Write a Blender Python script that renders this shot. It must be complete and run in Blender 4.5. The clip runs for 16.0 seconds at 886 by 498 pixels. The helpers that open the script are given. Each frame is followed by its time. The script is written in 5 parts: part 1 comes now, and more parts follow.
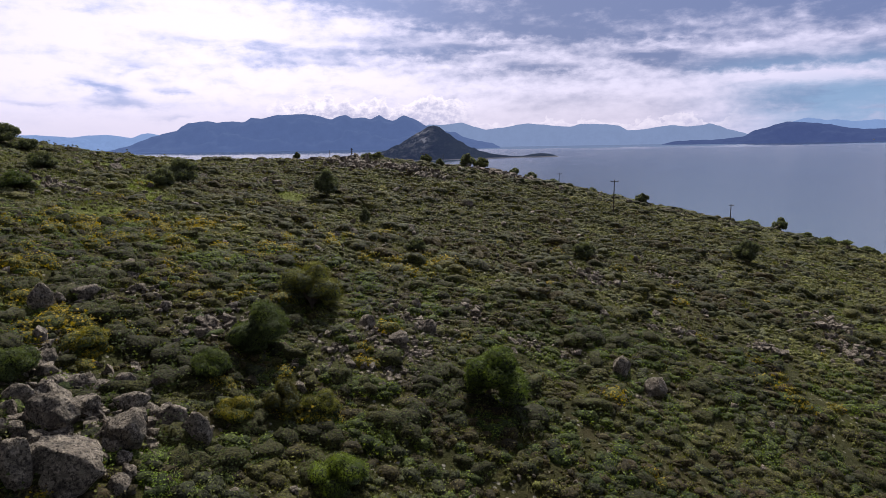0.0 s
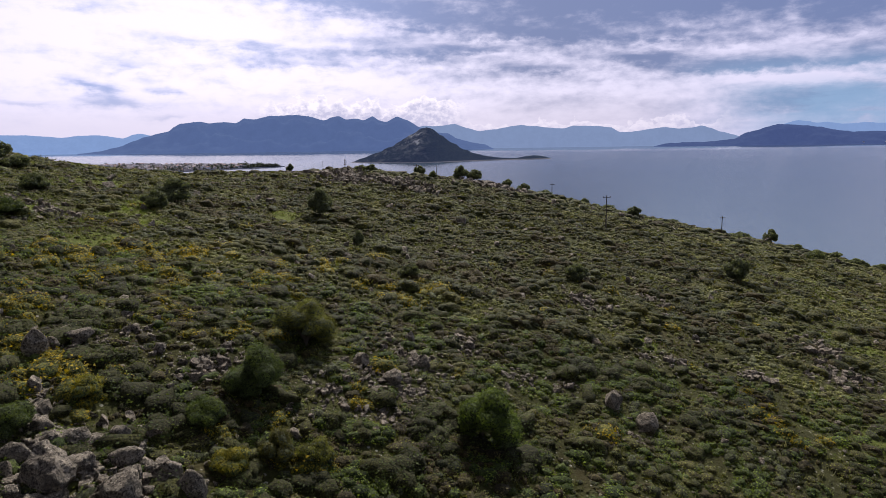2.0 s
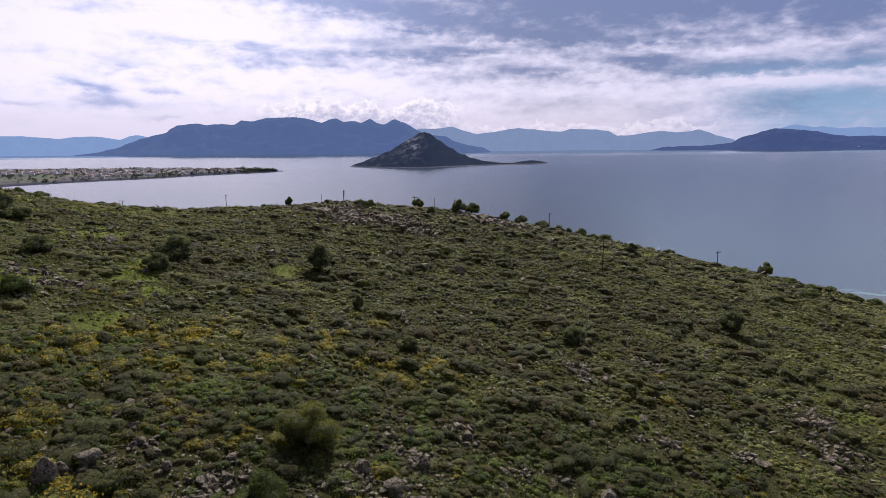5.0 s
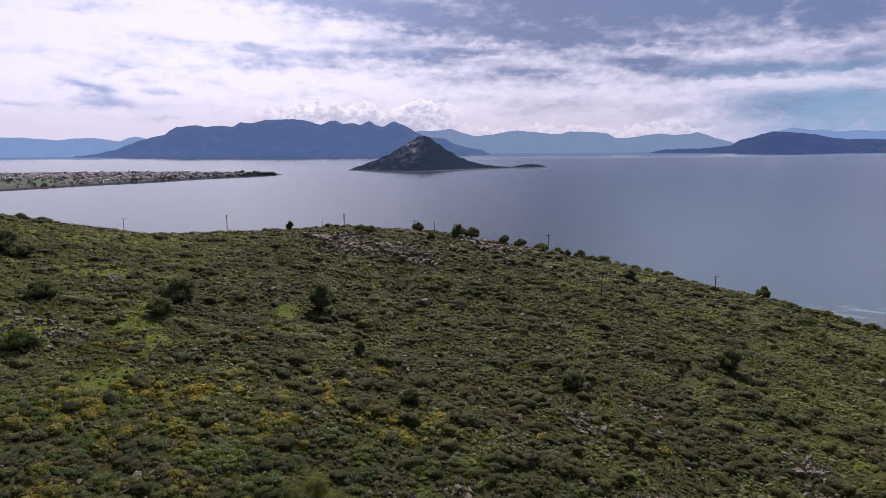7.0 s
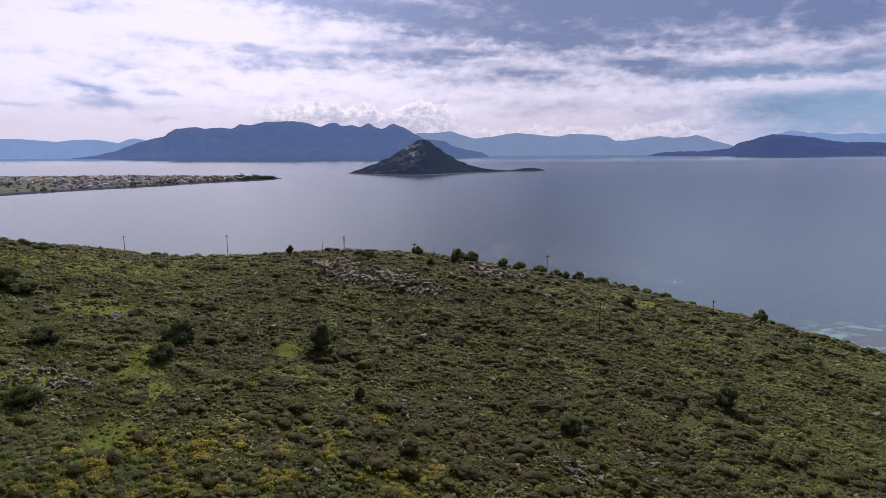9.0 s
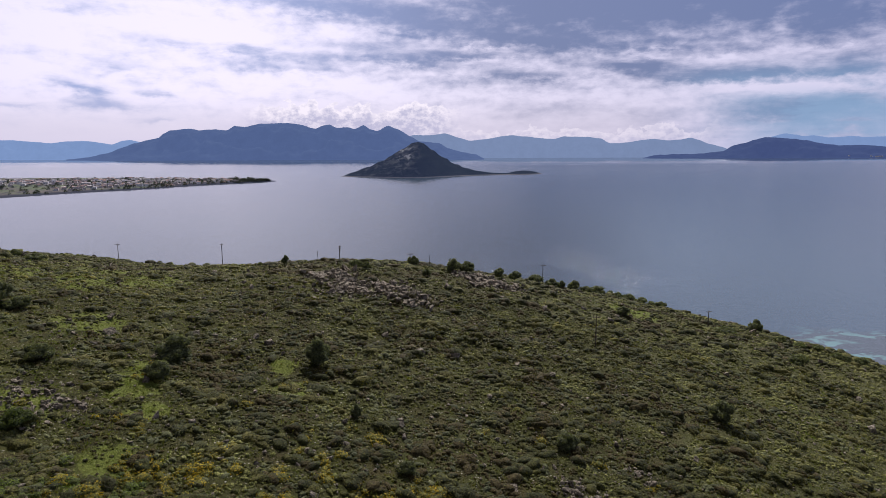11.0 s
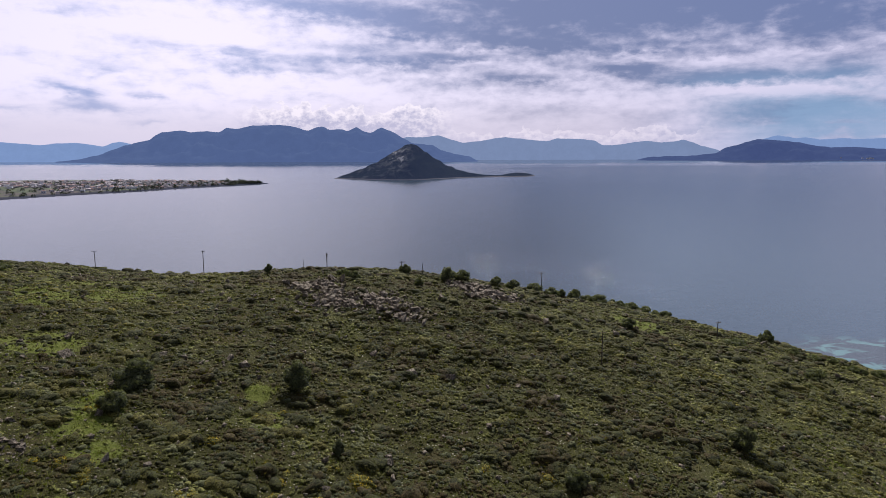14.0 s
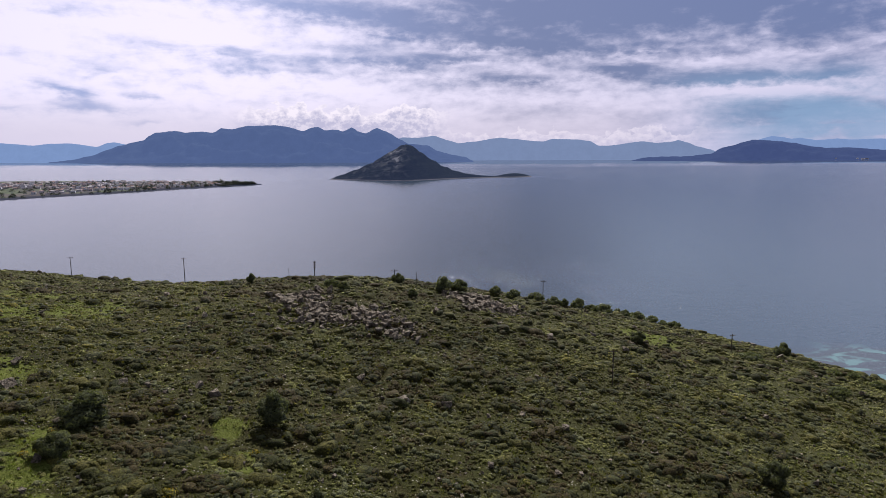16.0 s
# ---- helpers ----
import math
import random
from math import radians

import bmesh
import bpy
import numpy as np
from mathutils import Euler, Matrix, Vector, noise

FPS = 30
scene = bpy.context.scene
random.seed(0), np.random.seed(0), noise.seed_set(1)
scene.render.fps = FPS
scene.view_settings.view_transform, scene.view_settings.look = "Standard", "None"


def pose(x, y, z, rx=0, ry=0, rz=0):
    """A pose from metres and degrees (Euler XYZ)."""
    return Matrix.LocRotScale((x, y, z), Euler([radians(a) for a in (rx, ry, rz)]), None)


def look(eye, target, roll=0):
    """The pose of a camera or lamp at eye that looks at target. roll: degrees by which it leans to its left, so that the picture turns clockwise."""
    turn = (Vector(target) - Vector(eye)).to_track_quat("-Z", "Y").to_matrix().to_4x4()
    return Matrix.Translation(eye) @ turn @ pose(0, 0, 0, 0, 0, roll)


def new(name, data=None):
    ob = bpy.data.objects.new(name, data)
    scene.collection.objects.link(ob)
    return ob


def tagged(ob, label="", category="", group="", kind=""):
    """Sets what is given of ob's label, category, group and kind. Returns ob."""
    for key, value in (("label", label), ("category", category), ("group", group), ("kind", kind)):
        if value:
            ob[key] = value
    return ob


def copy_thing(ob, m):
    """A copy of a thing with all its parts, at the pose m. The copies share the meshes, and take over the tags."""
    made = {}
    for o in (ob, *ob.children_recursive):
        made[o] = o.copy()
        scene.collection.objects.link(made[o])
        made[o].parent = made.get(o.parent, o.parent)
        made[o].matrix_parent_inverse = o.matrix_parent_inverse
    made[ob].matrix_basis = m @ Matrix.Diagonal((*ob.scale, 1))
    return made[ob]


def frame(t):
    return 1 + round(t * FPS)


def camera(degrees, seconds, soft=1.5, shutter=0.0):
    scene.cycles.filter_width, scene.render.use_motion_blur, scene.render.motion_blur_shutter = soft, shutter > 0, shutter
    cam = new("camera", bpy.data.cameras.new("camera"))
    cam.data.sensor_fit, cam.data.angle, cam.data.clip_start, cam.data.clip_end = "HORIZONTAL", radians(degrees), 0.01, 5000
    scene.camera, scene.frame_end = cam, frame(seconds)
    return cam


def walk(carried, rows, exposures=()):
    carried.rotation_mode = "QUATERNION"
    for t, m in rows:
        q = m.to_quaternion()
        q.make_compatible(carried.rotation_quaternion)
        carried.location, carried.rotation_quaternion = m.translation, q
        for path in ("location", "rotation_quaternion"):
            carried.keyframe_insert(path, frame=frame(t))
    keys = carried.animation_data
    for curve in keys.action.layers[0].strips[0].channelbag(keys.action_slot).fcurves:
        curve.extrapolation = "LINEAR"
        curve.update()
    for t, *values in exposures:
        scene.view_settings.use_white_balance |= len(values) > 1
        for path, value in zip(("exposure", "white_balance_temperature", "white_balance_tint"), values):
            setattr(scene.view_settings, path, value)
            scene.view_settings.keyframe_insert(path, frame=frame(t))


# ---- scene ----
cam = camera(70.7, 16.0, soft=0.68)


def aim(eye, yaw, pitch, roll):
    """A camera at eye, turned yaw degrees to the left of north and pitch degrees up."""
    a, b = radians(yaw), radians(pitch)
    way = Vector((-math.sin(a) * math.cos(b), math.cos(a) * math.cos(b), math.sin(b)))
    return look(eye, Vector(eye) + way, roll)


# seconds, place, yaw, pitch, roll: a climb over the hill, then a slow flight forwards
PATH = [
    (0.0, (0.69, -0.85, 59.64), 3.26, -9.91, -0.95),
    (0.5, (0.69, -0.86, 59.70), 2.89, -9.90, -0.87),
    (1.0, (0.66, -0.81, 60.09), 2.72, -9.89, -0.86),
    (1.5, (0.63, -0.74, 61.40), 2.65, -9.88, -0.74),
    (2.0, (0.67, -0.62, 63.10), 2.61, -9.84, -0.79),
    (2.5, (0.71, -0.55, 64.87), 2.57, -9.82, -0.80),
    (3.0, (0.72, -0.53, 66.58), 2.51, -9.80, -0.75),
    (3.5, (0.67, -0.46, 68.24), 2.45, -9.77, -0.66),
    (4.0, (0.61, -0.31, 69.84), 2.40, -9.74, -0.59),
    (6.5, (0.29, -0.15, 79.01), 2.26, -9.67, -0.48),
    (7.0, (0.24, -0.16, 80.86), 2.23, -9.61, -0.42),
    (7.5, (0.22, -0.13, 82.77), 2.21, -9.59, -0.39),
    (8.0, (0.21, -0.10, 84.65), 2.20, -9.56, -0.36),
    (8.5, (0.21, -0.08, 86.52), 2.19, -9.52, -0.34),
    (9.0, (0.21, -0.03, 88.41), 2.15, -9.50, -0.31),
    (9.6, (0.15, 0.00, 90.05), 2.06, -9.45, -0.28),
    (10.4, (0.02, 0.20, 90.95), 1.86, -9.38, -0.23),
    (11.5, (-0.19, 1.67, 91.03), 1.55, -9.30, -0.18),
    (12.0, (-0.24, 3.28, 90.99), 1.48, -9.25, -0.20),
    (12.5, (-0.33, 5.16, 91.00), 1.38, -9.22, -0.20),
    (13.0, (-0.40, 7.40, 90.98), 1.27, -9.20, -0.19),
    (13.5, (-0.43, 9.96, 90.92), 1.18, -9.18, -0.19),
    (14.0, (-0.48, 12.74, 90.86), 1.07, -9.16, -0.19),
    (14.5, (-0.55, 15.70, 90.86), 0.95, -9.15, -0.19),
    (15.0, (-0.56, 18.84, 90.91), 0.86, -9.13, -0.19),
    (15.5, (-0.58, 22.18, 90.95), 0.77, -9.13, -0.19),
    (16.0, (-0.63, 25.65, 90.98), 0.68, -9.12, -0.19),
]
walk(cam, [(t, aim(eye, yaw, pitch, roll)) for t, eye, yaw, pitch, roll in PATH], exposures=[(0.0, 0.12), (4.0, 0.09), (7.0, 0.0), (16.0, -0.04)])

# ---- light ----
SUN_AZ, SUN_EL = -1.0, 46.0           # degrees to the right of north, degrees up
sun_way = Vector((math.sin(radians(SUN_AZ)) * math.cos(radians(SUN_EL)), math.cos(radians(SUN_AZ)) * math.cos(radians(SUN_EL)), math.sin(radians(SUN_EL))))
sun = new("sun", bpy.data.lights.new("sun", "SUN"))
sun.data.energy, sun.data.angle, sun.data.color = 6.0, radians(1.0), (1.0, 0.95, 0.88)
sun.matrix_world = look(sun_way * 600, (0, 0, 0))
tagged(sun, kind="structure")


class Graph:
    """Short hand for node trees: each call adds a node and returns its first output."""

    def __init__(self, tree):
        self.tree = tree
        tree.nodes.clear()

    def add(self, kind, inputs=(), out=0, operation=None):
        n = self.tree.nodes.new(kind)
        if operation:
            n.operation = operation
        for key, value in dict(inputs).items():
            self.put(n.inputs[key], value)
        return n.outputs[out] if len(n.outputs) else None

    def put(self, socket, value):
        if isinstance(value, bpy.types.NodeSocket):
            self.tree.links.new(value, socket)
        elif isinstance(value, (tuple, list)) and len(value) == 3 and socket.type == "RGBA":
            socket.default_value = (*value, 1)
        else:
            socket.default_value = value

    def math(self, op, a, b=0.0, c=0.0):
        return self.add("ShaderNodeMath", {0: a, 1: b, 2: c}, operation=op)

    def noise(self, vec, scale, detail=4.0, rough=0.55, distort=0.0):
        return self.add("ShaderNodeTexNoise", {"Vector": vec, "Scale": scale, "Detail": detail, "Roughness": rough, "Distortion": distort})

    def ramp(self, fac, lo, hi, a=0.0, b=1.0):
        n = self.tree.nodes.new("ShaderNodeMapRange")
        n.interpolation_type = "SMOOTHSTEP"
        for k, v in enumerate((fac, lo, hi, a, b)):
            self.put(n.inputs[k], v)
        return n.outputs[0]

    def mix(self, fac, a, b, blend="MIX"):
        n = self.tree.nodes.new("ShaderNodeMix")
        n.data_type, n.blend_type = "RGBA", blend
        self.put(n.inputs[0], fac), self.put(n.inputs[6], a), self.put(n.inputs[7], b)
        return n.outputs[2]

    def bump(self, height, strength, distance):
        return self.add("ShaderNodeBump", {"Height": height, "Strength": strength, "Distance": distance})


# ---- sky: a Nishita sky behind banks and streaks of cloud ----
world = bpy.data.worlds.new("sky")
world.use_nodes = True
scene.world = world
g = Graph(world.node_tree)
sight = g.add("ShaderNodeTexCoord", out=0)
xyz = g.tree.nodes.new("ShaderNodeSeparateXYZ")
g.put(xyz.inputs[0], sight)
vx, vy, vz = xyz.outputs
clear = g.tree.nodes.new("ShaderNodeTexSky")
clear.sky_type, clear.sun_disc, clear.sun_elevation, clear.sun_rotation, clear.dust_density = "NISHITA", False, radians(SUN_EL), radians(SUN_AZ), 3.0
clear = g.mix(1.0, clear.outputs[0], (0.10, 0.10, 0.10), "MULTIPLY")
az = g.math("MULTIPLY", g.math("ARCTAN2", vx, vy), 57.2958)
el = g.math("MULTIPLY", g.math("ARCSINE", vz), 57.2958)
# the cloud deck, seen in perspective
up = g.math("ADD", g.math("MAXIMUM", vz, 0.0), 0.05)
deck = g.add("ShaderNodeCombineXYZ", {0: g.math("DIVIDE", vx, up), 1: g.math("DIVIDE", vy, up), 2: 0.0})
flat = g.add("ShaderNodeCombineXYZ", {0: g.math("MULTIPLY", az, 0.20), 1: g.math("MULTIPLY", el, 0.75), 2: 3.0})
big = g.noise(deck, 0.55, 7.0, 0.55, 0.4)
fine = g.noise(flat, 1.1, 6.0, 0.55, 0.25)
puff = g.noise(g.add("ShaderNodeCombineXYZ", {0: g.math("MULTIPLY", az, 0.55), 1: el, 2: 7.0}), 1.3, 6.0, 0.6, 0.2)
wob = g.math("MULTIPLY", g.math("SUBTRACT", g.noise(flat, 0.9, 5.0, 0.6), 0.5), 6.0)
wob_el = g.math("ADD", g.math("MULTIPLY", g.math("SUBTRACT", g.noise(flat, 1.5, 5.0, 0.6), 0.5), 1.3), g.math("MULTIPLY", g.math("SUBTRACT", puff, 0.5), 0.7))
azw, elw = g.math("ADD", az, wob), g.math("ADD", el, wob_el)


def bank(a, e, wide, high, slope, amount):
    """A bank of cloud round azimuth a and elevation e, in degrees, that rises by slope to the right; a negative amount is a bright gap."""
    off = g.math("SUBTRACT", azw, a)
    da = g.math("DIVIDE", off, wide)
    de = g.math("DIVIDE", g.math("SUBTRACT", g.math("SUBTRACT", elw, e), g.math("MULTIPLY", off, slope)), high)
    far = g.math("ADD", g.math("MULTIPLY", da, da), g.math("MULTIPLY", de, de))
    return g.math("MULTIPLY", g.math("EXPONENT", g.math("MULTIPLY", far, -1.0)), amount)


HIGH_BANKS = [(12.5, 11.4, 17.5, 2.4, 0, 0.8), (-11.1, 11.6, 9.1, 1.0, -0.09, 0.8), (-3.2, 9.9, 4.0, 0.55, -0.05, 0.5), (-18.0, 7.9, 6.4, 0.5, -0.07, 0.85), (-15.8, 6.8, 5.2, 0.5, -0.04, 0.65), (-4.5, 7.7, 6.0, 0.75, -0.06, 0.8),
              (2.7, 9.1, 3.9, 0.74, 0, 0.3), (8.6, 8.6, 5.3, 0.74, 0, 0.4), (28.9, 9.6, 4.4, 1.0, 0, 0.3), (-31.8, 10.4, 3.3, 0.56, 0, 0.25), (14, 16, 24, 3.5, 0, 0.45)]
LOW_BANKS = [(14.8, 6.7, 3.7, 0.5, 0, 0.55), (6.7, 6.1, 3.9, 0.4, -0.02, 0.45), (23.5, 5.7, 4.9, 0.5, 0, 0.6), (18.9, 5.2, 2.2, 0.6, 0, 0.4), (31.0, 5.6, 2.5, 0.45, 0, 0.5), (28.0, 2.8, 6.5, 1.4, 0, 0.7), (31.2, 3.3, 2.5, 0.5, 0, 0.3),
             (-31.2, 4.4, 2.9, 0.42, -0.30, 0.7), (-29.8, 3.3, 2.4, 0.42, -0.07, 0.7), (-26.1, 4.3, 1.2, 0.33, -0.11, 0.65), (-35.2, 3.2, 2.0, 0.25, -0.09, 0.5), (-26.2, 2.2, 1.9, 0.22, 0, 0.45), (-27.9, 6.2, 3.7, 0.45, 0, 0.35)]
GAPS = [(15.6, 7.5, 2.7, 0.35, 0, -0.6), (0.7, 7.4, 3.5, 0.3, 0, -0.5), (2.7, 8.3, 4.0, 0.22, 0, -0.4), (26.3, 4.5, 6.6, 0.34, -0.06, -0.7), (21.3, 6.9, 2.5, 0.36, 0, -0.4), (26.0, 9.1, 1.0, 1.0, 0, -0.3), (28.0, 7.1, 4.8, 0.4, 0, -0.35),
        (-23.5, 9.4, 5.6, 1.5, 0, -0.3), (-33.1, 8.7, 4.0, 1.2, 0, -0.25)]
thick = g.math("ADD", g.math("MULTIPLY", g.math("SUBTRACT", fine, 0.5), g.ramp(el, 1.5, 7.5, 0.5, 1.1)), g.math("MULTIPLY", g.math("SUBTRACT", puff, 0.5), g.ramp(el, 1.0, 5.0, 0.5, 1.0)))
thick = g.math("ADD", thick, g.math("ADD", g.math("MULTIPLY", g.math("SUBTRACT", big, 0.5), 0.3), g.math("ADD", 0.20, g.math("MULTIPLY", g.ramp(az, -16, 22, 0.0, 0.46), g.ramp(el, 3.0, 8.0, 0.5, 1.0)))))
for row in HIGH_BANKS + LOW_BANKS + GAPS:
    thick = g.math("ADD", thick, bank(*row))
shade = g.ramp(g.math("ADD", thick, g.math("MULTIPLY", g.math("SUBTRACT", g.noise(flat, 0.55, 6.0, 0.6, 0.3), 0.5), 0.9)), 0.0, 1.20)
glow = g.math("EXPONENT", g.math("MULTIPLY", g.math("ADD", g.math("POWER", g.math("DIVIDE", g.math("ADD", az, 24.0), 29.0), 2.0), g.math("POWER", g.math("DIVIDE", g.math("SUBTRACT", el, 8.0), 16.0), 2.0)), -1.0))
white = g.mix(glow, (0.72, 0.69, 0.93), (1.0, 0.93, 1.17))
grey = g.mix(g.ramp(az, -26, 8), (0.34, 0.42, 0.76), (0.125, 0.175, 0.385))
grey = g.mix(g.math("MULTIPLY", g.ramp(az, 14, 24), g.ramp(el, 7.5, 4.5)), grey, (0.17, 0.29, 0.53))
cloud = g.mix(shade, white, grey)
cloud = g.mix(g.math("MULTIPLY", g.ramp(el, 5.0, 1.0, 0.0, 0.6), g.ramp(az, 22, 12)), cloud, (0.68, 0.635, 0.81))
# low heaps of cloud over the far mountains, lit from above
def heaped(base, swing, left, right, seed):
    """Billowing heaps of cloud up to about base degrees high, between two azimuths: how much they cover, and how near the lit rim lies."""
    along = g.noise(g.add("ShaderNodeCombineXYZ", {0: az, 1: seed, 2: 0.0}), 0.32, 3.0, 0.5)
    billow = g.noise(g.add("ShaderNodeCombineXYZ", {0: az, 1: g.math("MULTIPLY", el, 1.25), 2: seed}), 0.85, 5.0, 0.55, 0.3)
    top = g.math("ADD", g.math("ADD", base, g.math("MULTIPLY", g.math("SUBTRACT", along, 0.5), swing)), g.math("MULTIPLY", g.math("SUBTRACT", billow, 0.5), 3.2))
    depth = g.math("SUBTRACT", top, el)
    cover_part = g.math("MULTIPLY", g.ramp(depth, 0.0, 0.22), g.math("MULTIPLY", g.ramp(az, left - 2, left + 2), g.ramp(az, right + 2, right - 2)))
    inner = g.noise(g.add("ShaderNodeCombineXYZ", {0: az, 1: g.math("MULTIPLY", el, 1.4), 2: seed + 4.0}), 1.5, 5.0, 0.6)
    rim = g.math("ADD", g.ramp(depth, 1.3, 0.1, 0.0, 0.75), g.ramp(inner, 0.40, 0.64, 0.0, 0.6))
    return cover_part, g.math("MINIMUM", rim, 1.0)


for row in ((3.7, 5.0, -18, -1, 9.0), (1.6, 2.4, 0, 21, 21.0)):
    part_cover, rim = heaped(*row)
    cloud = g.mix(g.math("MULTIPLY", part_cover, 0.45 if row[0] < 3 else 0.9), cloud, g.mix(rim, (0.50, 0.50, 0.74), (1.0, 0.93, 1.08)))
veil = g.math("MULTIPLY", g.ramp(az, 6, -22), g.math("MULTIPLY", g.ramp(az, -85, -50), g.ramp(el, 58, 26)))
roof = g.mix(veil, g.mix(g.ramp(az, 6, 22), (0.28, 0.27, 0.41), (0.98, 1.14, 1.55)), (1.75, 1.64, 1.95))
# the unseen sky overhead is darkened to lower the fill light
roof = g.mix(g.ramp(el, 40, 70), roof, (0.06, 0.064, 0.08))
cloud = g.mix(g.ramp(el, g.math("MULTIPLY_ADD", veil, -3.0, 13.0), 23), cloud, g.mix(g.ramp(big, 0.35, 0.7), roof, g.mix(0.5, roof, (0.10, 0.11, 0.16))))
clearing = g.math("MULTIPLY", g.ramp(az, 20, 29), g.math("MULTIPLY", g.ramp(el, 5.2, 2.6), g.ramp(fine, 0.62, 0.46)))
cloud = g.mix(g.math("MULTIPLY", clearing, 0.7), cloud, (0.24, 0.40, 0.66))
# unseen cloud away from the sun, darkened to deepen shade on south-facing sides
behind = g.ramp(g.math("ABSOLUTE", az), 60, 115, 0.0, 0.8)
cloud = g.mix(behind, cloud, g.mix(shade, (0.23, 0.225, 0.25), (0.11, 0.11, 0.13)))
sky = g.mix(0.9, clear, cloud)
g.add("ShaderNodeOutputWorld", {0: g.add("ShaderNodeBackground", {0: sky, 1: 1.0})})


# ---- materials ----
def material(name, build):
    m = bpy.data.materials.new(name)
    m.use_nodes = True
    gr = Graph(m.node_tree)
    where = gr.add("ShaderNodeNewGeometry", out=0)
    shader = build(gr, where)
    gr.add("ShaderNodeOutputMaterial", {0: shader})
    return m


def surface(gr, colour, rough=0.9, normal=None, **more):
    ins = {"Base Color": colour, "Roughness": rough, "Specular IOR Level": more.pop("spec", 0.3)}
    if normal is not None:
        ins["Normal"] = normal
    ins.update({k.replace("_", " ").title().replace("Ior", "IOR"): v for k, v in more.items()})
    return gr.add("ShaderNodeBsdfPrincipled", ins)


def make_foliage(name, dark, light, patch, rough=0.75, size=0.09, lit=0.35):
    """Leaves whose colour varies from leaf to leaf, and from bush to bush by a wide noise; some light passes through them."""
    def build(gr, where):
        leaf = gr.add("ShaderNodeNewGeometry", out=8)
        n = gr.noise(where, size, 3.0)
        f = gr.math("ADD", gr.math("MULTIPLY", leaf, 0.35), gr.ramp(gr.noise(where, 0.75, 2.0), 0.40, 0.60, 0.0, 0.65))
        c = gr.mix(f, dark, light)
        c = gr.mix(gr.ramp(n, 0.42, 0.62), c, gr.mix(f, patch, light))
        # leaf colour is painted brighter towards the eastern shore
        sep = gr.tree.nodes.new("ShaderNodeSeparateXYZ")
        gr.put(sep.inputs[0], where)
        east_brighten = gr.ramp(sep.outputs[0], 10.0, 110.0, 0.86, 1.12)
        c = gr.mix(1.0, c, gr.add("ShaderNodeCombineXYZ", {0: east_brighten, 1: east_brighten, 2: east_brighten}), "MULTIPLY")
        glow_through = gr.add("ShaderNodeBsdfTranslucent", {0: gr.mix(1.0, c, (1.25, 1.3, 0.7), "MULTIPLY")})
        return gr.add("ShaderNodeMixShader", {0: lit, 1: surface(gr, c, rough, spec=0.2), 2: glow_through})
    return material(name, build)


def make_bush(name, tones, speck=10.0, bloom=None, share=0.5):
    """A close-leaved shrub: each has its own tone, with sunlit leaf tips and shaded gaps painted into it by noise;
    bloom: blossom over part of it.
    """
    def build(gr, where):
        one = gr.add("ShaderNodeNewGeometry", out=8)
        ramp = gr.tree.nodes.new("ShaderNodeValToRGB")
        ramp.color_ramp.interpolation = "LINEAR"
        for k, t in enumerate(tones):
            e = ramp.color_ramp.elements[k] if k < 2 else ramp.color_ramp.elements.new(1.0)
            e.position, e.color = k / (len(tones) - 1), (*t, 1)
        drift = gr.math("MULTIPLY", gr.math("SUBTRACT", gr.noise(where, 0.085, 4.0, 0.6), 0.5), 4.0)
        near = gr.math("MULTIPLY", gr.math("SUBTRACT", gr.noise(where, 0.28, 3.0), 0.5), 2.0)
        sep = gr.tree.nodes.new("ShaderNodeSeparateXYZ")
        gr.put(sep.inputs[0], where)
        # tones move up the ramp, so paler, towards the east
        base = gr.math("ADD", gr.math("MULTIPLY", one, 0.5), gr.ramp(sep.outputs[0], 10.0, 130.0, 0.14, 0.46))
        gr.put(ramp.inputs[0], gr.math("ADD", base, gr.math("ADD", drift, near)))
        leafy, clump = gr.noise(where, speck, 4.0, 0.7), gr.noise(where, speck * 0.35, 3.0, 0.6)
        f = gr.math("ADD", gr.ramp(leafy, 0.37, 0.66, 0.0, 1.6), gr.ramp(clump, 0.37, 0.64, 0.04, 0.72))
        leaf_shading = gr.add("ShaderNodeCombineXYZ", {0: f, 1: f, 2: f})
        c = gr.mix(1.0, ramp.outputs[0], leaf_shading, "MULTIPLY")
        if bloom:
            c = gr.mix(gr.math("MULTIPLY", gr.ramp(gr.noise(where, speck * 0.8, 3.0, 0.65), 0.62 - 0.3 * share, 0.72 - 0.3 * share), gr.ramp(one, 0.0, 0.5, 0.45, 1.0)), c, bloom)
        return surface(gr, c, 0.85, gr.bump(gr.math("ADD", leafy, gr.math("MULTIPLY", clump, 1.5)), 1.0, 1.3 / speck), spec=0.15)
    return material(name, build)


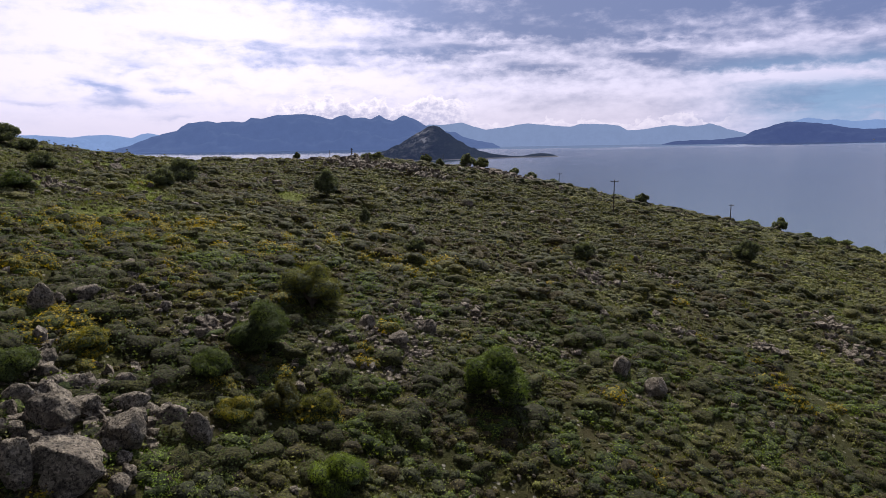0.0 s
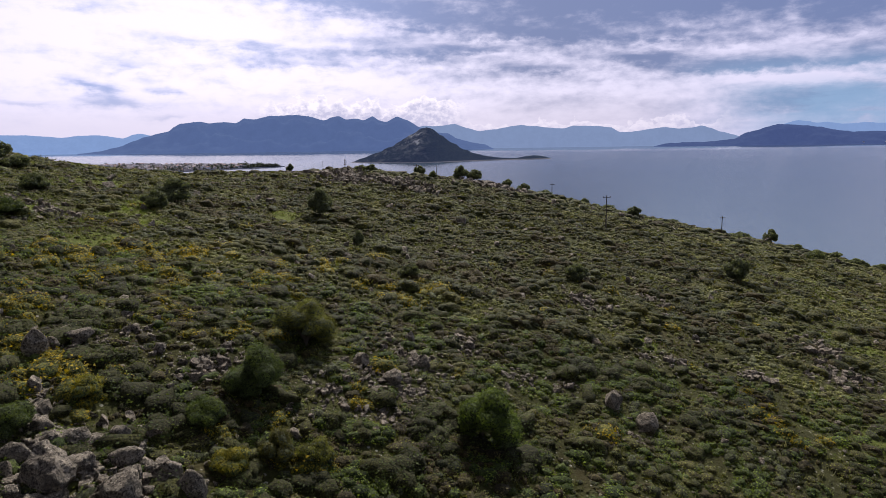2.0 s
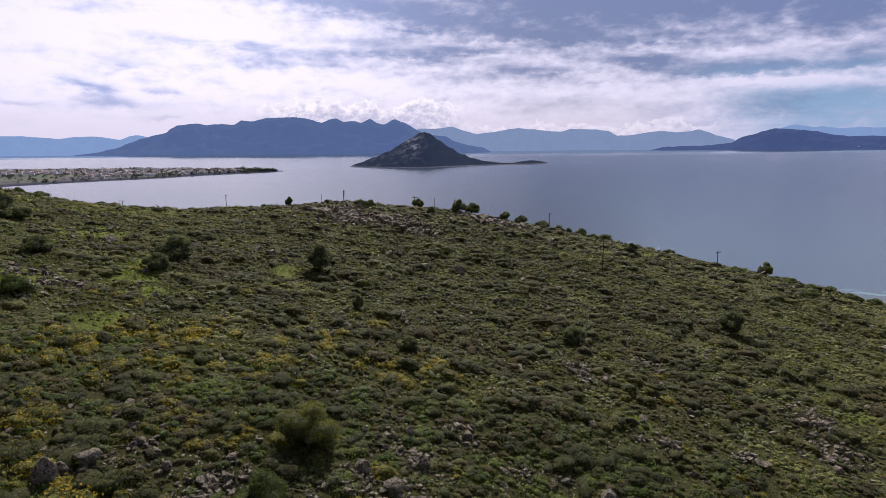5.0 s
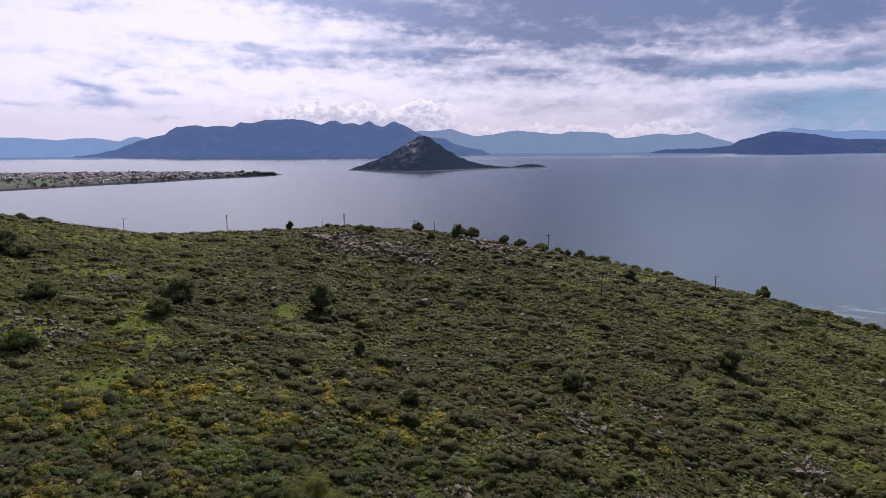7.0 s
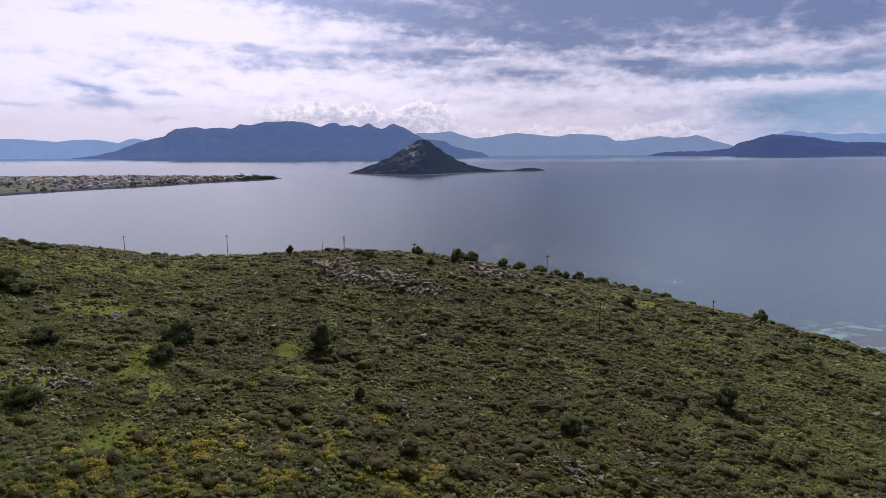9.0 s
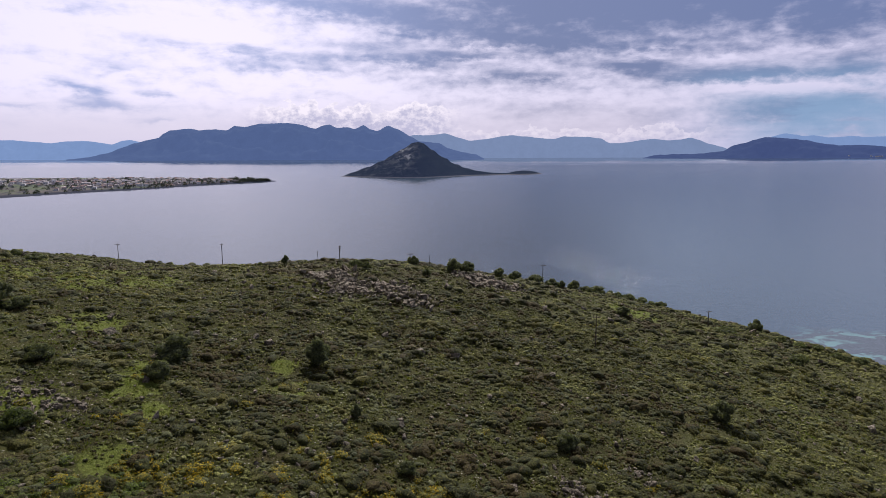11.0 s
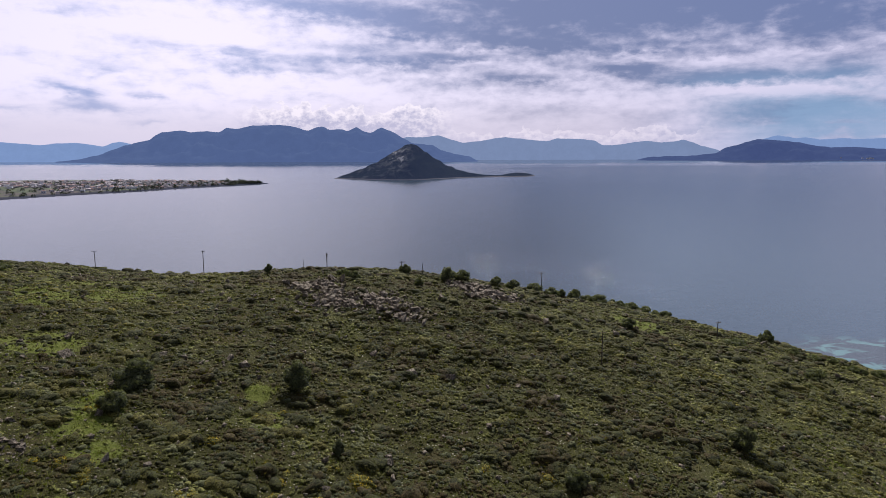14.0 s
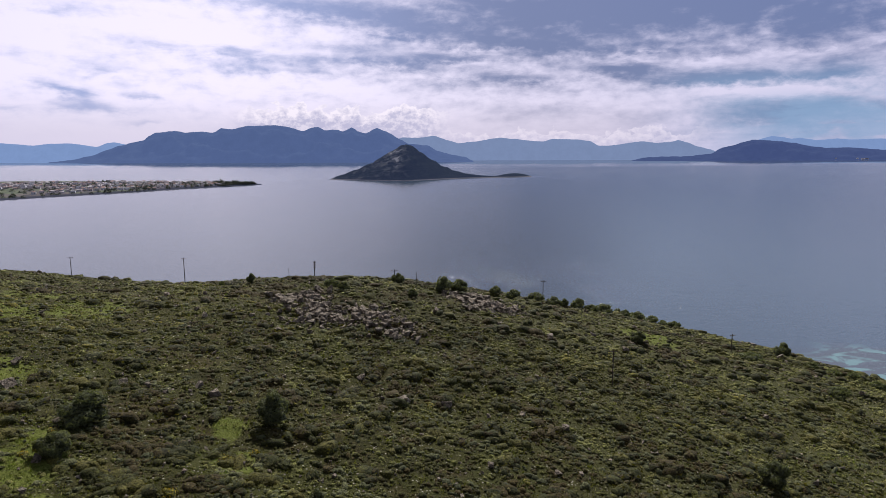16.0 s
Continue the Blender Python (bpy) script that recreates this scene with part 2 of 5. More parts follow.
def make_soil(gr, where):
    wide, mid, fine_n = gr.noise(where, 0.035, 4.0), gr.noise(where, 0.35, 5.0, 0.65), gr.noise(where, 3.5, 6.0, 0.7)
    c = gr.mix(gr.ramp(mid, 0.38, 0.62), (0.025, 0.025, 0.007), (0.050, 0.048, 0.015))
    c = gr.mix(gr.ramp(wide, 0.45, 0.62), c, gr.mix(gr.ramp(fine_n, 0.4, 0.6), (0.034, 0.037, 0.010), (0.064, 0.065, 0.020)))
    c = gr.mix(gr.ramp(fine_n, 0.48, 0.70, 0.0, 0.8), c, (0.018, 0.019, 0.008))
    c = gr.mix(gr.ramp(gr.noise(where, 0.13, 5.0, 0.65), 0.52, 0.66, 0.0, 0.7), c, gr.mix(mid, (0.034, 0.028, 0.011), (0.074, 0.058, 0.026)))
    stones = gr.add("ShaderNodeTexVoronoi", {"Vector": where, "Scale": 1.6, "Randomness": 1.0})
    c = gr.mix(gr.math("MULTIPLY", gr.ramp(stones, 0.26, 0.18), gr.ramp(mid, 0.44, 0.56)), c, (0.26, 0.24, 0.20))
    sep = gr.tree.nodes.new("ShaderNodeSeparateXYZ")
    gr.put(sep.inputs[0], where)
    # soil colour is paled towards the east
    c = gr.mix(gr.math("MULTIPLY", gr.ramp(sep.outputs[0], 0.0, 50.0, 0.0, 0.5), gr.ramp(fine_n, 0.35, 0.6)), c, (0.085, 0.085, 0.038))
    # clearings of fresh grass
    green = 0.0
    for x, y, rad in GREENS:
        far = gr.add("ShaderNodeVectorMath", {0: where, 1: (x, y, height(x, y))}, out=1, operation="DISTANCE")
        green = gr.math("MAXIMUM", green, gr.ramp(far, rad, 0.3 * rad))
    green = gr.ramp(gr.math("ADD", green, gr.math("MULTIPLY", gr.math("SUBTRACT", mid, 0.5), 2.2)), 0.25, 0.75, 0.0, 0.85)
    c = gr.mix(green, c, gr.mix(gr.ramp(fine_n, 0.38, 0.62), (0.070, 0.088, 0.016), (0.140, 0.160, 0.034)))
    return surface(gr, c, 0.95, gr.bump(fine_n, 1.0, 0.4), spec=0.1)


def make_stone(gr, where):
    one = gr.add("ShaderNodeNewGeometry", out=8)
    mid, fine_n, grit = gr.noise(where, 1.1, 6.0, 0.7), gr.noise(where, 5.0, 6.0, 0.75), gr.noise(where, 16.0, 4.0, 0.7)
    crack = gr.add("ShaderNodeTexVoronoi", {"Vector": gr.add("ShaderNodeVectorMath", {0: where, 1: gr.add("ShaderNodeCombineXYZ", {0: fine_n, 1: mid, 2: fine_n})}, operation="ADD"), "Scale": 1.3})
    c = gr.mix(mid, (0.120, 0.098, 0.086), (0.260, 0.215, 0.185))
    c = gr.mix(gr.math("MULTIPLY", one, 0.4), c, (0.28, 0.255, 0.21))
    c = gr.mix(gr.ramp(gr.noise(where, 2.4, 5.0, 0.75), 0.50, 0.62, 0.0, 0.8), c, (0.045, 0.040, 0.040))
    c = gr.mix(gr.ramp(fine_n, 0.51, 0.58, 0.0, 0.7), c, (0.45, 0.385, 0.33))
    c = gr.mix(gr.ramp(grit, 0.56, 0.61, 0.0, 0.6), c, (0.54, 0.47, 0.41))
    c = gr.mix(gr.ramp(gr.noise(where, 7.0, 3.0), 0.54, 0.60, 0.0, 0.85), c, (0.045, 0.037, 0.036))
    c = gr.mix(gr.ramp(crack, 0.62, 0.85, 0.0, 0.6), c, (0.035, 0.030, 0.030))
    c = gr.mix(1.0, c, (0.82, 0.80, 0.74), "MULTIPLY")
    rise = gr.math("ADD", gr.math("SUBTRACT", gr.math("ADD", mid, gr.math("MULTIPLY", fine_n, 0.7)), gr.math("MULTIPLY", crack, 0.6)), gr.math("MULTIPLY", grit, 0.2))
    return surface(gr, c, 0.93, gr.bump(rise, 1.0, 0.5), spec=0.2)


def make_water(gr, where):
    sep = gr.tree.nodes.new("ShaderNodeSeparateXYZ")
    gr.put(sep.inputs[0], where)
    px, py, _ = sep.outputs
    # a sandy shelf with weed under the shallow water off the eastern shore
    dx, dy = gr.math("DIVIDE", gr.math("SUBTRACT", px, 180.0), 48.0), gr.math("DIVIDE", gr.math("SUBTRACT", py, 270.0), 38.0)
    off = gr.math("ADD", gr.math("SQRT", gr.math("ADD", gr.math("MULTIPLY", dx, dx), gr.math("MULTIPLY", dy, dy))), gr.math("MULTIPLY", gr.math("SUBTRACT", gr.noise(where, 0.025, 4.0), 0.5), 1.3))
    stretched = gr.add("ShaderNodeVectorMath", {0: where, 1: (0.55, 1.0, 1.0)}, operation="MULTIPLY")
    weed = gr.ramp(gr.noise(stretched, 0.075, 4.0, 0.55, 0.6), 0.46, 0.53)
    c = gr.mix(weed, (0.100, 0.178, 0.188), (0.050, 0.056, 0.072))
    c = gr.mix(gr.ramp(off, 0.7, 1.25), c, (0.040, 0.059, 0.091))
    streak = gr.noise(gr.add("ShaderNodeVectorMath", {0: where, 1: (0.15, 1.0, 1.0)}, operation="MULTIPLY"), 0.004, 4.0, 0.6)
    rough = gr.ramp(streak, 0.35, 0.65, 0.07, 0.11)
    # wavelets: slopes of up to about ten degrees, at random
    waves = gr.add("ShaderNodeTexNoise", {"Vector": where, "Scale": 0.9, "Detail": 3.0, "Roughness": 0.6}, out=1)
    slope = gr.add("ShaderNodeVectorMath", {0: gr.add("ShaderNodeVectorMath", {0: waves, 1: (0.5, 0.5, 0.5)}, operation="SUBTRACT"), 1: gr.add("ShaderNodeCombineXYZ", {0: gr.ramp(py, 2400.0, 4200.0, 0.40, 0.12), 1: gr.ramp(py, 2400.0, 4200.0, 0.36, 0.035), 2: 0.0})}, operation="MULTIPLY")
    ripple = gr.add("ShaderNodeVectorMath", {0: slope, 1: gr.add("ShaderNodeCombineXYZ", {0: 0.0, 1: gr.math("ADD", gr.ramp(py, 900.0, 2600.0, -0.10, -0.085), gr.ramp(gr.math("ADD", py, gr.math("MULTIPLY", gr.math("SUBTRACT", streak, 0.5), 3200.0)), 2700.0, 4300.0, 0.0, 0.050)), 2: 1.0})}, operation="ADD")
    # now and then a steeper wavelet that catches the sun
    facet = gr.add("ShaderNodeVectorMath", {0: where, 1: (1.0, 0.40, 1.0)}, operation="MULTIPLY")
    cell = gr.add("ShaderNodeTexVoronoi", {"Vector": facet, "Scale": 3.0}, out=1)
    other = gr.add("ShaderNodeTexVoronoi", {"Vector": gr.add("ShaderNodeVectorMath", {0: facet, 1: (7.3, 4.1, 0.0)}, operation="ADD"), "Scale": 2.7}, out=1)
    both = gr.add("ShaderNodeVectorMath", {0: gr.add("ShaderNodeVectorMath", {0: cell, 1: other}, operation="ADD"), 1: (1.0, 1.0, 1.0)}, operation="SUBTRACT")
    tilt = gr.add("ShaderNodeVectorMath", {0: gr.add("ShaderNodeVectorMath", {0: both, 1: (0.36, 0.18, 0.0)}, operation="MULTIPLY"), 1: (-0.14, -0.14, 0.0)}, operation="ADD")
    pick = gr.tree.nodes.new("ShaderNodeSeparateXYZ")
    gr.put(pick.inputs[0], cell)
    steep = gr.math("MULTIPLY", gr.ramp(pick.outputs[2], 0.98, 0.985), gr.math("MULTIPLY", gr.ramp(py, 800.0, 420.0), gr.math("MULTIPLY", gr.ramp(px, 260.0, 110.0), gr.ramp(px, -160.0, -30.0))))
    tilt = gr.add("ShaderNodeVectorMath", {0: tilt, "Scale": steep}, operation="SCALE")
    rough = gr.math("SUBTRACT", rough, gr.math("MULTIPLY", steep, gr.math("SUBTRACT", rough, 0.13)))
    facing = gr.add("ShaderNodeVectorMath", {0: gr.add("ShaderNodeVectorMath", {0: ripple, 1: tilt}, operation="ADD")}, operation="NORMALIZE")
    return surface(gr, c, rough, facing, spec=0.5, ior=1.34)


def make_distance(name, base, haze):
    """A far mountain side behind kilometres of air, whose blue haze is painted on as emission."""
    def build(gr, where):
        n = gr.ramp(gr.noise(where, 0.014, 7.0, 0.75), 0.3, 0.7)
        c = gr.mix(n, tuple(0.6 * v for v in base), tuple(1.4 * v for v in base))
        haze_glow = gr.mix(n, tuple(0.97 * v for v in haze), tuple(1.03 * v for v in haze))
        return surface(gr, c, 1.0, spec=0.0, emission_color=haze_glow, emission_strength=1.0)
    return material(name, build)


# ---- landforms ----
# heights of broad mounds, 60 m apart, from the south-west: nine in each row
MOUNDS = [
    15.3, 12.1, 8.2, 19.0, 9.3, 11.8, 7.7, -3.7, -2.9,
    18.6, 1.3, 2.0, 19.9, -12.9, -7.2, 8.3, -1.4, 0.4,
    18.1, 6.9, 10.8, 10.7, 20.3, 5.6, 6.8, 4.0, 5.4,
    5.8, 25.9, 20.4, -2.0, 1.9, 5.1, 0.2, -8.0, -0.3,
    -1.2, 22.6, -8.7, 23.1, 12.5, 8.7, 5.5, 5.1, -0.3,
    1.2, 22.3, -2.0, 13.4, 8.2, 2.4, 6.6, 6.0, -6.6,
    -2.8, 11.0, 10.5, 3.1, 1.8, 12.0, 1.0, -13.8, -10.9,
    -6.6, -5.7, -4.0, -6.1, -8.3, -8.4, -9.2, -8.2, -3.6,
]
MOUND_AT = np.array([(x, y) for y in range(-60, 361, 60) for x in range(-240, 241, 60)], float)
rng = np.random.default_rng(7)
_wave = [(w, *rng.uniform(-1, 1, 2), rng.uniform(0, 6.3)) for w in (31, 23, 17, 13, 11, 9, 7, 6, 5, 4.2) for _ in range(2)]


def rolling(x, y, size=1.0):
    """Small unevenness of the ground, in metres: waves of many lengths laid over one another."""
    z = 0.0
    for w, a, b, p in _wave:
        k = 6.283 / (w * size) / math.hypot(a, b)
        z = z + 0.011 * w * np.sin(k * (a * x + b * y) + p + 0.8 * np.sin(0.37 * k * (b * x - a * y)))
    return z


def ground(x, y):
    """Height of the hill over the sea."""
    x, y = np.atleast_1d(np.asarray(x, float)), np.atleast_1d(np.asarray(y, float))
    z = np.zeros(x.shape)
    for (a, b), h in zip(MOUND_AT, MOUNDS):
        z += h * np.exp(-((x - a) ** 2 + (y - b) ** 2) / 6728.0)
    z += rolling(x, y) * 0.55
    return np.where(z > 4, z, 4 - (4 - z) * 3)


def height(x, y):
    return float(ground(x, y)[0])


def patchy(x, y, size, seed):
    """A soft random field between 0 and 1."""
    r = np.random.default_rng(seed)
    v = 0.0
    for k in range(9):
        a, w = r.uniform(0, 6.283), size * r.uniform(0.6, 1.6)
        v = v + np.sin(6.283 / w * (np.cos(a) * x + np.sin(a) * y) + r.uniform(0, 6.3))
    return 1 / (1 + np.exp(-0.9 * v))


def soup(name, verts, faces, mat, smooth=False):
    """A mesh object from arrays: verts (n, 3), faces (m, 3 or 4)."""
    me = bpy.data.meshes.new(name)
    verts, faces = np.asarray(verts, np.float32), np.asarray(faces, np.int32)
    me.vertices.add(len(verts))
    me.vertices.foreach_set("co", verts.ravel())
    me.loops.add(faces.size)
    me.loops.foreach_set("vertex_index", faces.ravel())
    me.polygons.add(len(faces))
    me.polygons.foreach_set("loop_start", np.arange(0, faces.size, faces.shape[1], dtype=np.int32))
    me.update(calc_edges=True)
    me.polygons.foreach_set("use_smooth", np.full(len(faces), smooth))
    me.materials.append(mat)
    return new(name, me)


def sheet(name, xs, ys, zs, mat, smooth=True):
    """A grid of quads: zs has the shape (len(ys), len(xs)); xs and ys may be grids too."""
    if np.ndim(xs) == 1:
        xs, ys = np.meshgrid(xs, ys)
    h, w = zs.shape
    i = np.arange(h * w).reshape(h, w)
    faces = np.stack([i[:-1, :-1], i[:-1, 1:], i[1:, 1:], i[1:, :-1]], -1).reshape(-1, 4)
    return soup(name, np.stack([xs, ys, zs], -1).reshape(-1, 3), faces, mat, smooth)


GREENS = [(-53, 96, 8), (-54, 102, 6), (-45, 74, 6), (-34, 113.5, 4), (-47, 88, 5), (22.4, 77.7, 3.2), (55, 195, 12), (-64, 82, 9), (-30, 105, 5), (-75, 120, 10), (-95, 150, 16), (44, 64, 5), (60, 95, 7), (-100, 175, 14), (-130, 190, 18), (-82, 160, 14), (-112, 150, 14)]
soil, stone, water = material("soil_and_turf", make_soil), material("limestone", make_stone), material("sea_water", make_water)

gx, gy = np.arange(-330, 270, 2.5), np.arange(-170, 400, 2.5)
GX, GY = np.meshgrid(gx, gy)
hill = sheet("ground", gx, gy, ground(GX, GY), soil)
tagged(hill, "green and brown stony hillside falling to the sea", "ground", kind="structure")

edge = np.array([-6000, -4000, -2000, -800, -300, 0, 300, 800, 2000, 4000, 6000.0])
EX, EY = np.meshgrid(edge, np.where(edge > 4000, 4990, edge))
sea = sheet("water", EX, EY, EX * 0, water)
tagged(sea, "calm grey-blue sea with a faint ripple, reaching the horizon", "sea", kind="structure")


# ---- far mountains ----
def spread(x, knots):
    """Heights along a ridge, eased between its peaks and saddles."""
    k = np.array(knots, float)
    i = np.clip(np.searchsorted(k[:, 0], x) - 1, 0, len(k) - 2)
    f = np.clip((x - k[i, 0]) / (k[i + 1, 0] - k[i, 0]), 0, 1)
    return k[i, 1] + (k[i + 1, 1] - k[i, 1]) * (0.55 * f + 0.45 * f * f * (3 - 2 * f))


def rugged(x, y, seed, size):
    r = np.random.default_rng(seed)
    z = 0.0
    for k in range(14):
        a, w = r.uniform(0, 6.283), size * 2.0 ** (-k / 3.5)
        z = z + w / size * (1 - 2 * np.abs(np.sin(3.1416 / w * (np.cos(a) * x + np.sin(a) * y) + r.uniform(0, 6.3))))
    return z / 3.0


def mountain(name, front, deep, knots, mat, seed, label):
    """A mountain range whose shore lies at y = front, and whose crest stands deep metres behind it."""
    x = np.arange(knots[0][0], knots[-1][0] + 1, 14.0)
    v = np.linspace(0, 1.2, 25)
    X, V = np.meshgrid(x, v)
    crest = spread(X, knots)
    rise = np.where(V < 1, np.sin(np.clip(V, 0, 1) * 1.5708) ** 0.9, 1 - (V - 1) * 1.5)
    spur = np.minimum(rugged(X, V * deep * 2, seed, 420.0), 0.25) - 0.25
    Z = crest * np.clip(rise + spur * 0.22 * np.sin(np.clip(V, 0, 1) * 3.1416), 0, 1.0) + (rugged(X, V * deep, seed + 1, 90.0) + 0.27) * 2.5 * (V > 0.5) - 2 * (V < 0.1)
    Y = front + V * deep + 12 * np.sin(X / 60.0) * (1 - V)
    X = X * Y / (front + deep)
    return tagged(sheet(name, X, Y, Z, mat), label, "mountain", kind="structure")


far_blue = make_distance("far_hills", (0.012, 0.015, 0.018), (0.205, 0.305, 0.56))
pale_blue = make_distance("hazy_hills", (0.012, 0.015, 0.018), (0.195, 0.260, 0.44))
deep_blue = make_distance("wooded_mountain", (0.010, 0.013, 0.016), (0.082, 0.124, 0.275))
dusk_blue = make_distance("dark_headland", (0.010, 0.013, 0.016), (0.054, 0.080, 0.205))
MOUNTAIN_FAR_WEST = [
    (-4068, 160), (-3538, 149), (-3406, 148), (-3275, 139), (-3101, 125), (-2969, 137), (-2837, 141), (-2751, 132), (-2622, 114), (-2532, 143), (-2489,
    147), (-2395, 130), (-2235, 74), (-2066, 15)]
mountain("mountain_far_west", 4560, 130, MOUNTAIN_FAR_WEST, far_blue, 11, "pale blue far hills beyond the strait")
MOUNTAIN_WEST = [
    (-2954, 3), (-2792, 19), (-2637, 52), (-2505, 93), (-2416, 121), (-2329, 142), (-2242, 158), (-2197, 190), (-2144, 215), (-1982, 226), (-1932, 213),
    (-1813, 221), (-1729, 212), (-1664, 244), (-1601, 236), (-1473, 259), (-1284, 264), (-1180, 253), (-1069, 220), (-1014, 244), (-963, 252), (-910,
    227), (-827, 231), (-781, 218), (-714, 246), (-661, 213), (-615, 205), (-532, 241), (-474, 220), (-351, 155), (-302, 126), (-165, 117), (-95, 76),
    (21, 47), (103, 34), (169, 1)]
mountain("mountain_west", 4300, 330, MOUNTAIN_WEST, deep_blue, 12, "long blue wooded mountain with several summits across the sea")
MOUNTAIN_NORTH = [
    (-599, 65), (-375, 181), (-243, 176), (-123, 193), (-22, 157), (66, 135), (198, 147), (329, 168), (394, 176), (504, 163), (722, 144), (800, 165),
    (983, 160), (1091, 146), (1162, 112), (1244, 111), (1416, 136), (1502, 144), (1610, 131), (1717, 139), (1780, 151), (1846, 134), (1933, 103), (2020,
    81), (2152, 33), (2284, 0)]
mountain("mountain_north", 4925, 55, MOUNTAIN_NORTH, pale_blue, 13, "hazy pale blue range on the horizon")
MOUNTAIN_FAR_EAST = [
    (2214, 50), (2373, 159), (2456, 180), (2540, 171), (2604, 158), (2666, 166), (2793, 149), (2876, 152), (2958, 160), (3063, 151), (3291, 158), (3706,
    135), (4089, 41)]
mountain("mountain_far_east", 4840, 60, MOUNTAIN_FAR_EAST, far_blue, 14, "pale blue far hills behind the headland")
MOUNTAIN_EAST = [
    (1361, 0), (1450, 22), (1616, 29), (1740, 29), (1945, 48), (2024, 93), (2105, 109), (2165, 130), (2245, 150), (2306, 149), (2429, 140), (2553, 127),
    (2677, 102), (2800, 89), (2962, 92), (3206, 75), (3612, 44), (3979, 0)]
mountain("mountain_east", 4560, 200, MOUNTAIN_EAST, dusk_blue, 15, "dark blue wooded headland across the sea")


# ---- the island ----
def make_island(gr, where):
    mid, fine_n = gr.noise(where, 0.03, 6.0, 0.7), gr.noise(where, 0.22, 5.0, 0.7)
    c = gr.mix(gr.ramp(fine_n, 0.40, 0.62), (0.009, 0.013, 0.014), (0.026, 0.032, 0.032))
    sep = gr.tree.nodes.new("ShaderNodeSeparateXYZ")
    gr.put(sep.inputs[0], where)
    bare = gr.math("MULTIPLY", gr.ramp(mid, 0.48, 0.60), gr.math("MULTIPLY", gr.ramp(sep.outputs[2], 28.0, 60.0), gr.math("MULTIPLY", gr.ramp(sep.outputs[0], -135.0, -160.0), gr.ramp(sep.outputs[0], -225.0, -190.0, 0.25, 1.0))))
    c = gr.mix(gr.math("MULTIPLY", gr.ramp(gr.noise(where, 0.05, 5.0, 0.7), 0.50, 0.62, 0.0, 0.6), gr.ramp(sep.outputs[0], -90.0, -160.0)), c, (0.085, 0.085, 0.085))
    c = gr.mix(bare, c, (0.24, 0.24, 0.25))
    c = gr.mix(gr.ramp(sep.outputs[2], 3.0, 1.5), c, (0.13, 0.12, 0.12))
    # a dim blue emission on the scrub stands in for haze
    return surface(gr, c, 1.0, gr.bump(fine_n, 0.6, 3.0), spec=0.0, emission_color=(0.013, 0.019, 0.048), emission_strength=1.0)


ISLAND = [(-372, 0), (-335, 13), (-290, 29), (-240, 50), (-198, 76), (-172, 91), (-152, 103), (-137, 107), (-119, 101), (-95, 83), (-62, 60), (-19, 36), (19, 22), (57, 13),
          (104, 7), (146, 5), (170, 9), (190, 12), (222, 12), (248, 7), (268, 0)]
ix, iv = np.arange(-378, 275, 4.0), np.linspace(-1, 1, 71)
IX, IV = np.meshgrid(ix, iv)
half = 32 + 128 * np.exp(-((IX + 142) / 142.0) ** 2)
half = half * np.clip((IX + 378) / 60.0, 0.05, 1) ** 0.5 * np.clip((273 - IX) / 40.0, 0.05, 1) ** 0.5
crest = spread(IX, ISLAND)
IZ = crest * np.clip(1 - np.abs(IV) ** 1.15, 0, 1) * (1 + 0.16 * rugged(IX, IV * 150, 5, 120.0) * np.abs(IV)) + rugged(IX, IV * 150, 6, 30.0) * 2.2 * np.minimum(crest / 30, 1) * (1 - np.abs(IV)) - 2.2 * np.abs(IV) ** 6 - 0.2
IY = 1985 + 0.22 * (IX + 142) + IV * half - 18 * np.sin(IX / 55.0) * (1 - np.abs(IV))
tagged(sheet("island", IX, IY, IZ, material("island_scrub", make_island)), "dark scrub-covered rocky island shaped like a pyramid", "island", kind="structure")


# ---- the low peninsula with its town ----
TIP, AXIS, SIDE = Vector((-505, 1662)), Vector((-0.952, -0.307)), Vector((0.307, -0.952))


def cape(s, w):
    """Height of the peninsula, s metres from its tip and w metres towards the bay from its crest."""
    wide = np.where(w > 0, 0.86 * s + 4, 0.30 * s + 6) + 7 * np.sin(s / 37.0)
    top = 3 + 17 * (1 - np.exp(-np.maximum(s, 0) / 260.0))
    return top * (1 - np.clip(np.abs(w) / np.maximum(wide, 1), 0, 1.3) ** 2.2) + 0.6 * rugged(s, w, 8, 60.0) - 0.8


def cape_at(s, w):
    p = TIP + s * AXIS + w * SIDE
    return p.x, p.y


def make_cape(gr, where):
    n, f = gr.noise(where, 0.012, 4.0, 0.6), gr.noise(where, 0.12, 4.0, 0.7)
    c = gr.mix(gr.ramp(n, 0.45, 0.58), (0.100, 0.082, 0.062), (0.092, 0.105, 0.046))
    c = gr.mix(gr.ramp(f, 0.48, 0.62), c, (0.030, 0.030, 0.024))
    sep = gr.tree.nodes.new("ShaderNodeSeparateXYZ")
    gr.put(sep.inputs[0], where)
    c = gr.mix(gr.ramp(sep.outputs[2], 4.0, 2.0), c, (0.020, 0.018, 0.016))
    # haze over the bay is painted on the ground as a bluish glow
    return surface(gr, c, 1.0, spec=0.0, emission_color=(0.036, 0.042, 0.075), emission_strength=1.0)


cs, cw = np.arange(-10, 1300, 9.0), np.linspace(-1, 1, 61)
CS, CW = np.meshgrid(cs, cw)
CW = np.where(CW > 0, (0.90 * CS + 14) * CW, (0.34 * CS + 12) * CW)
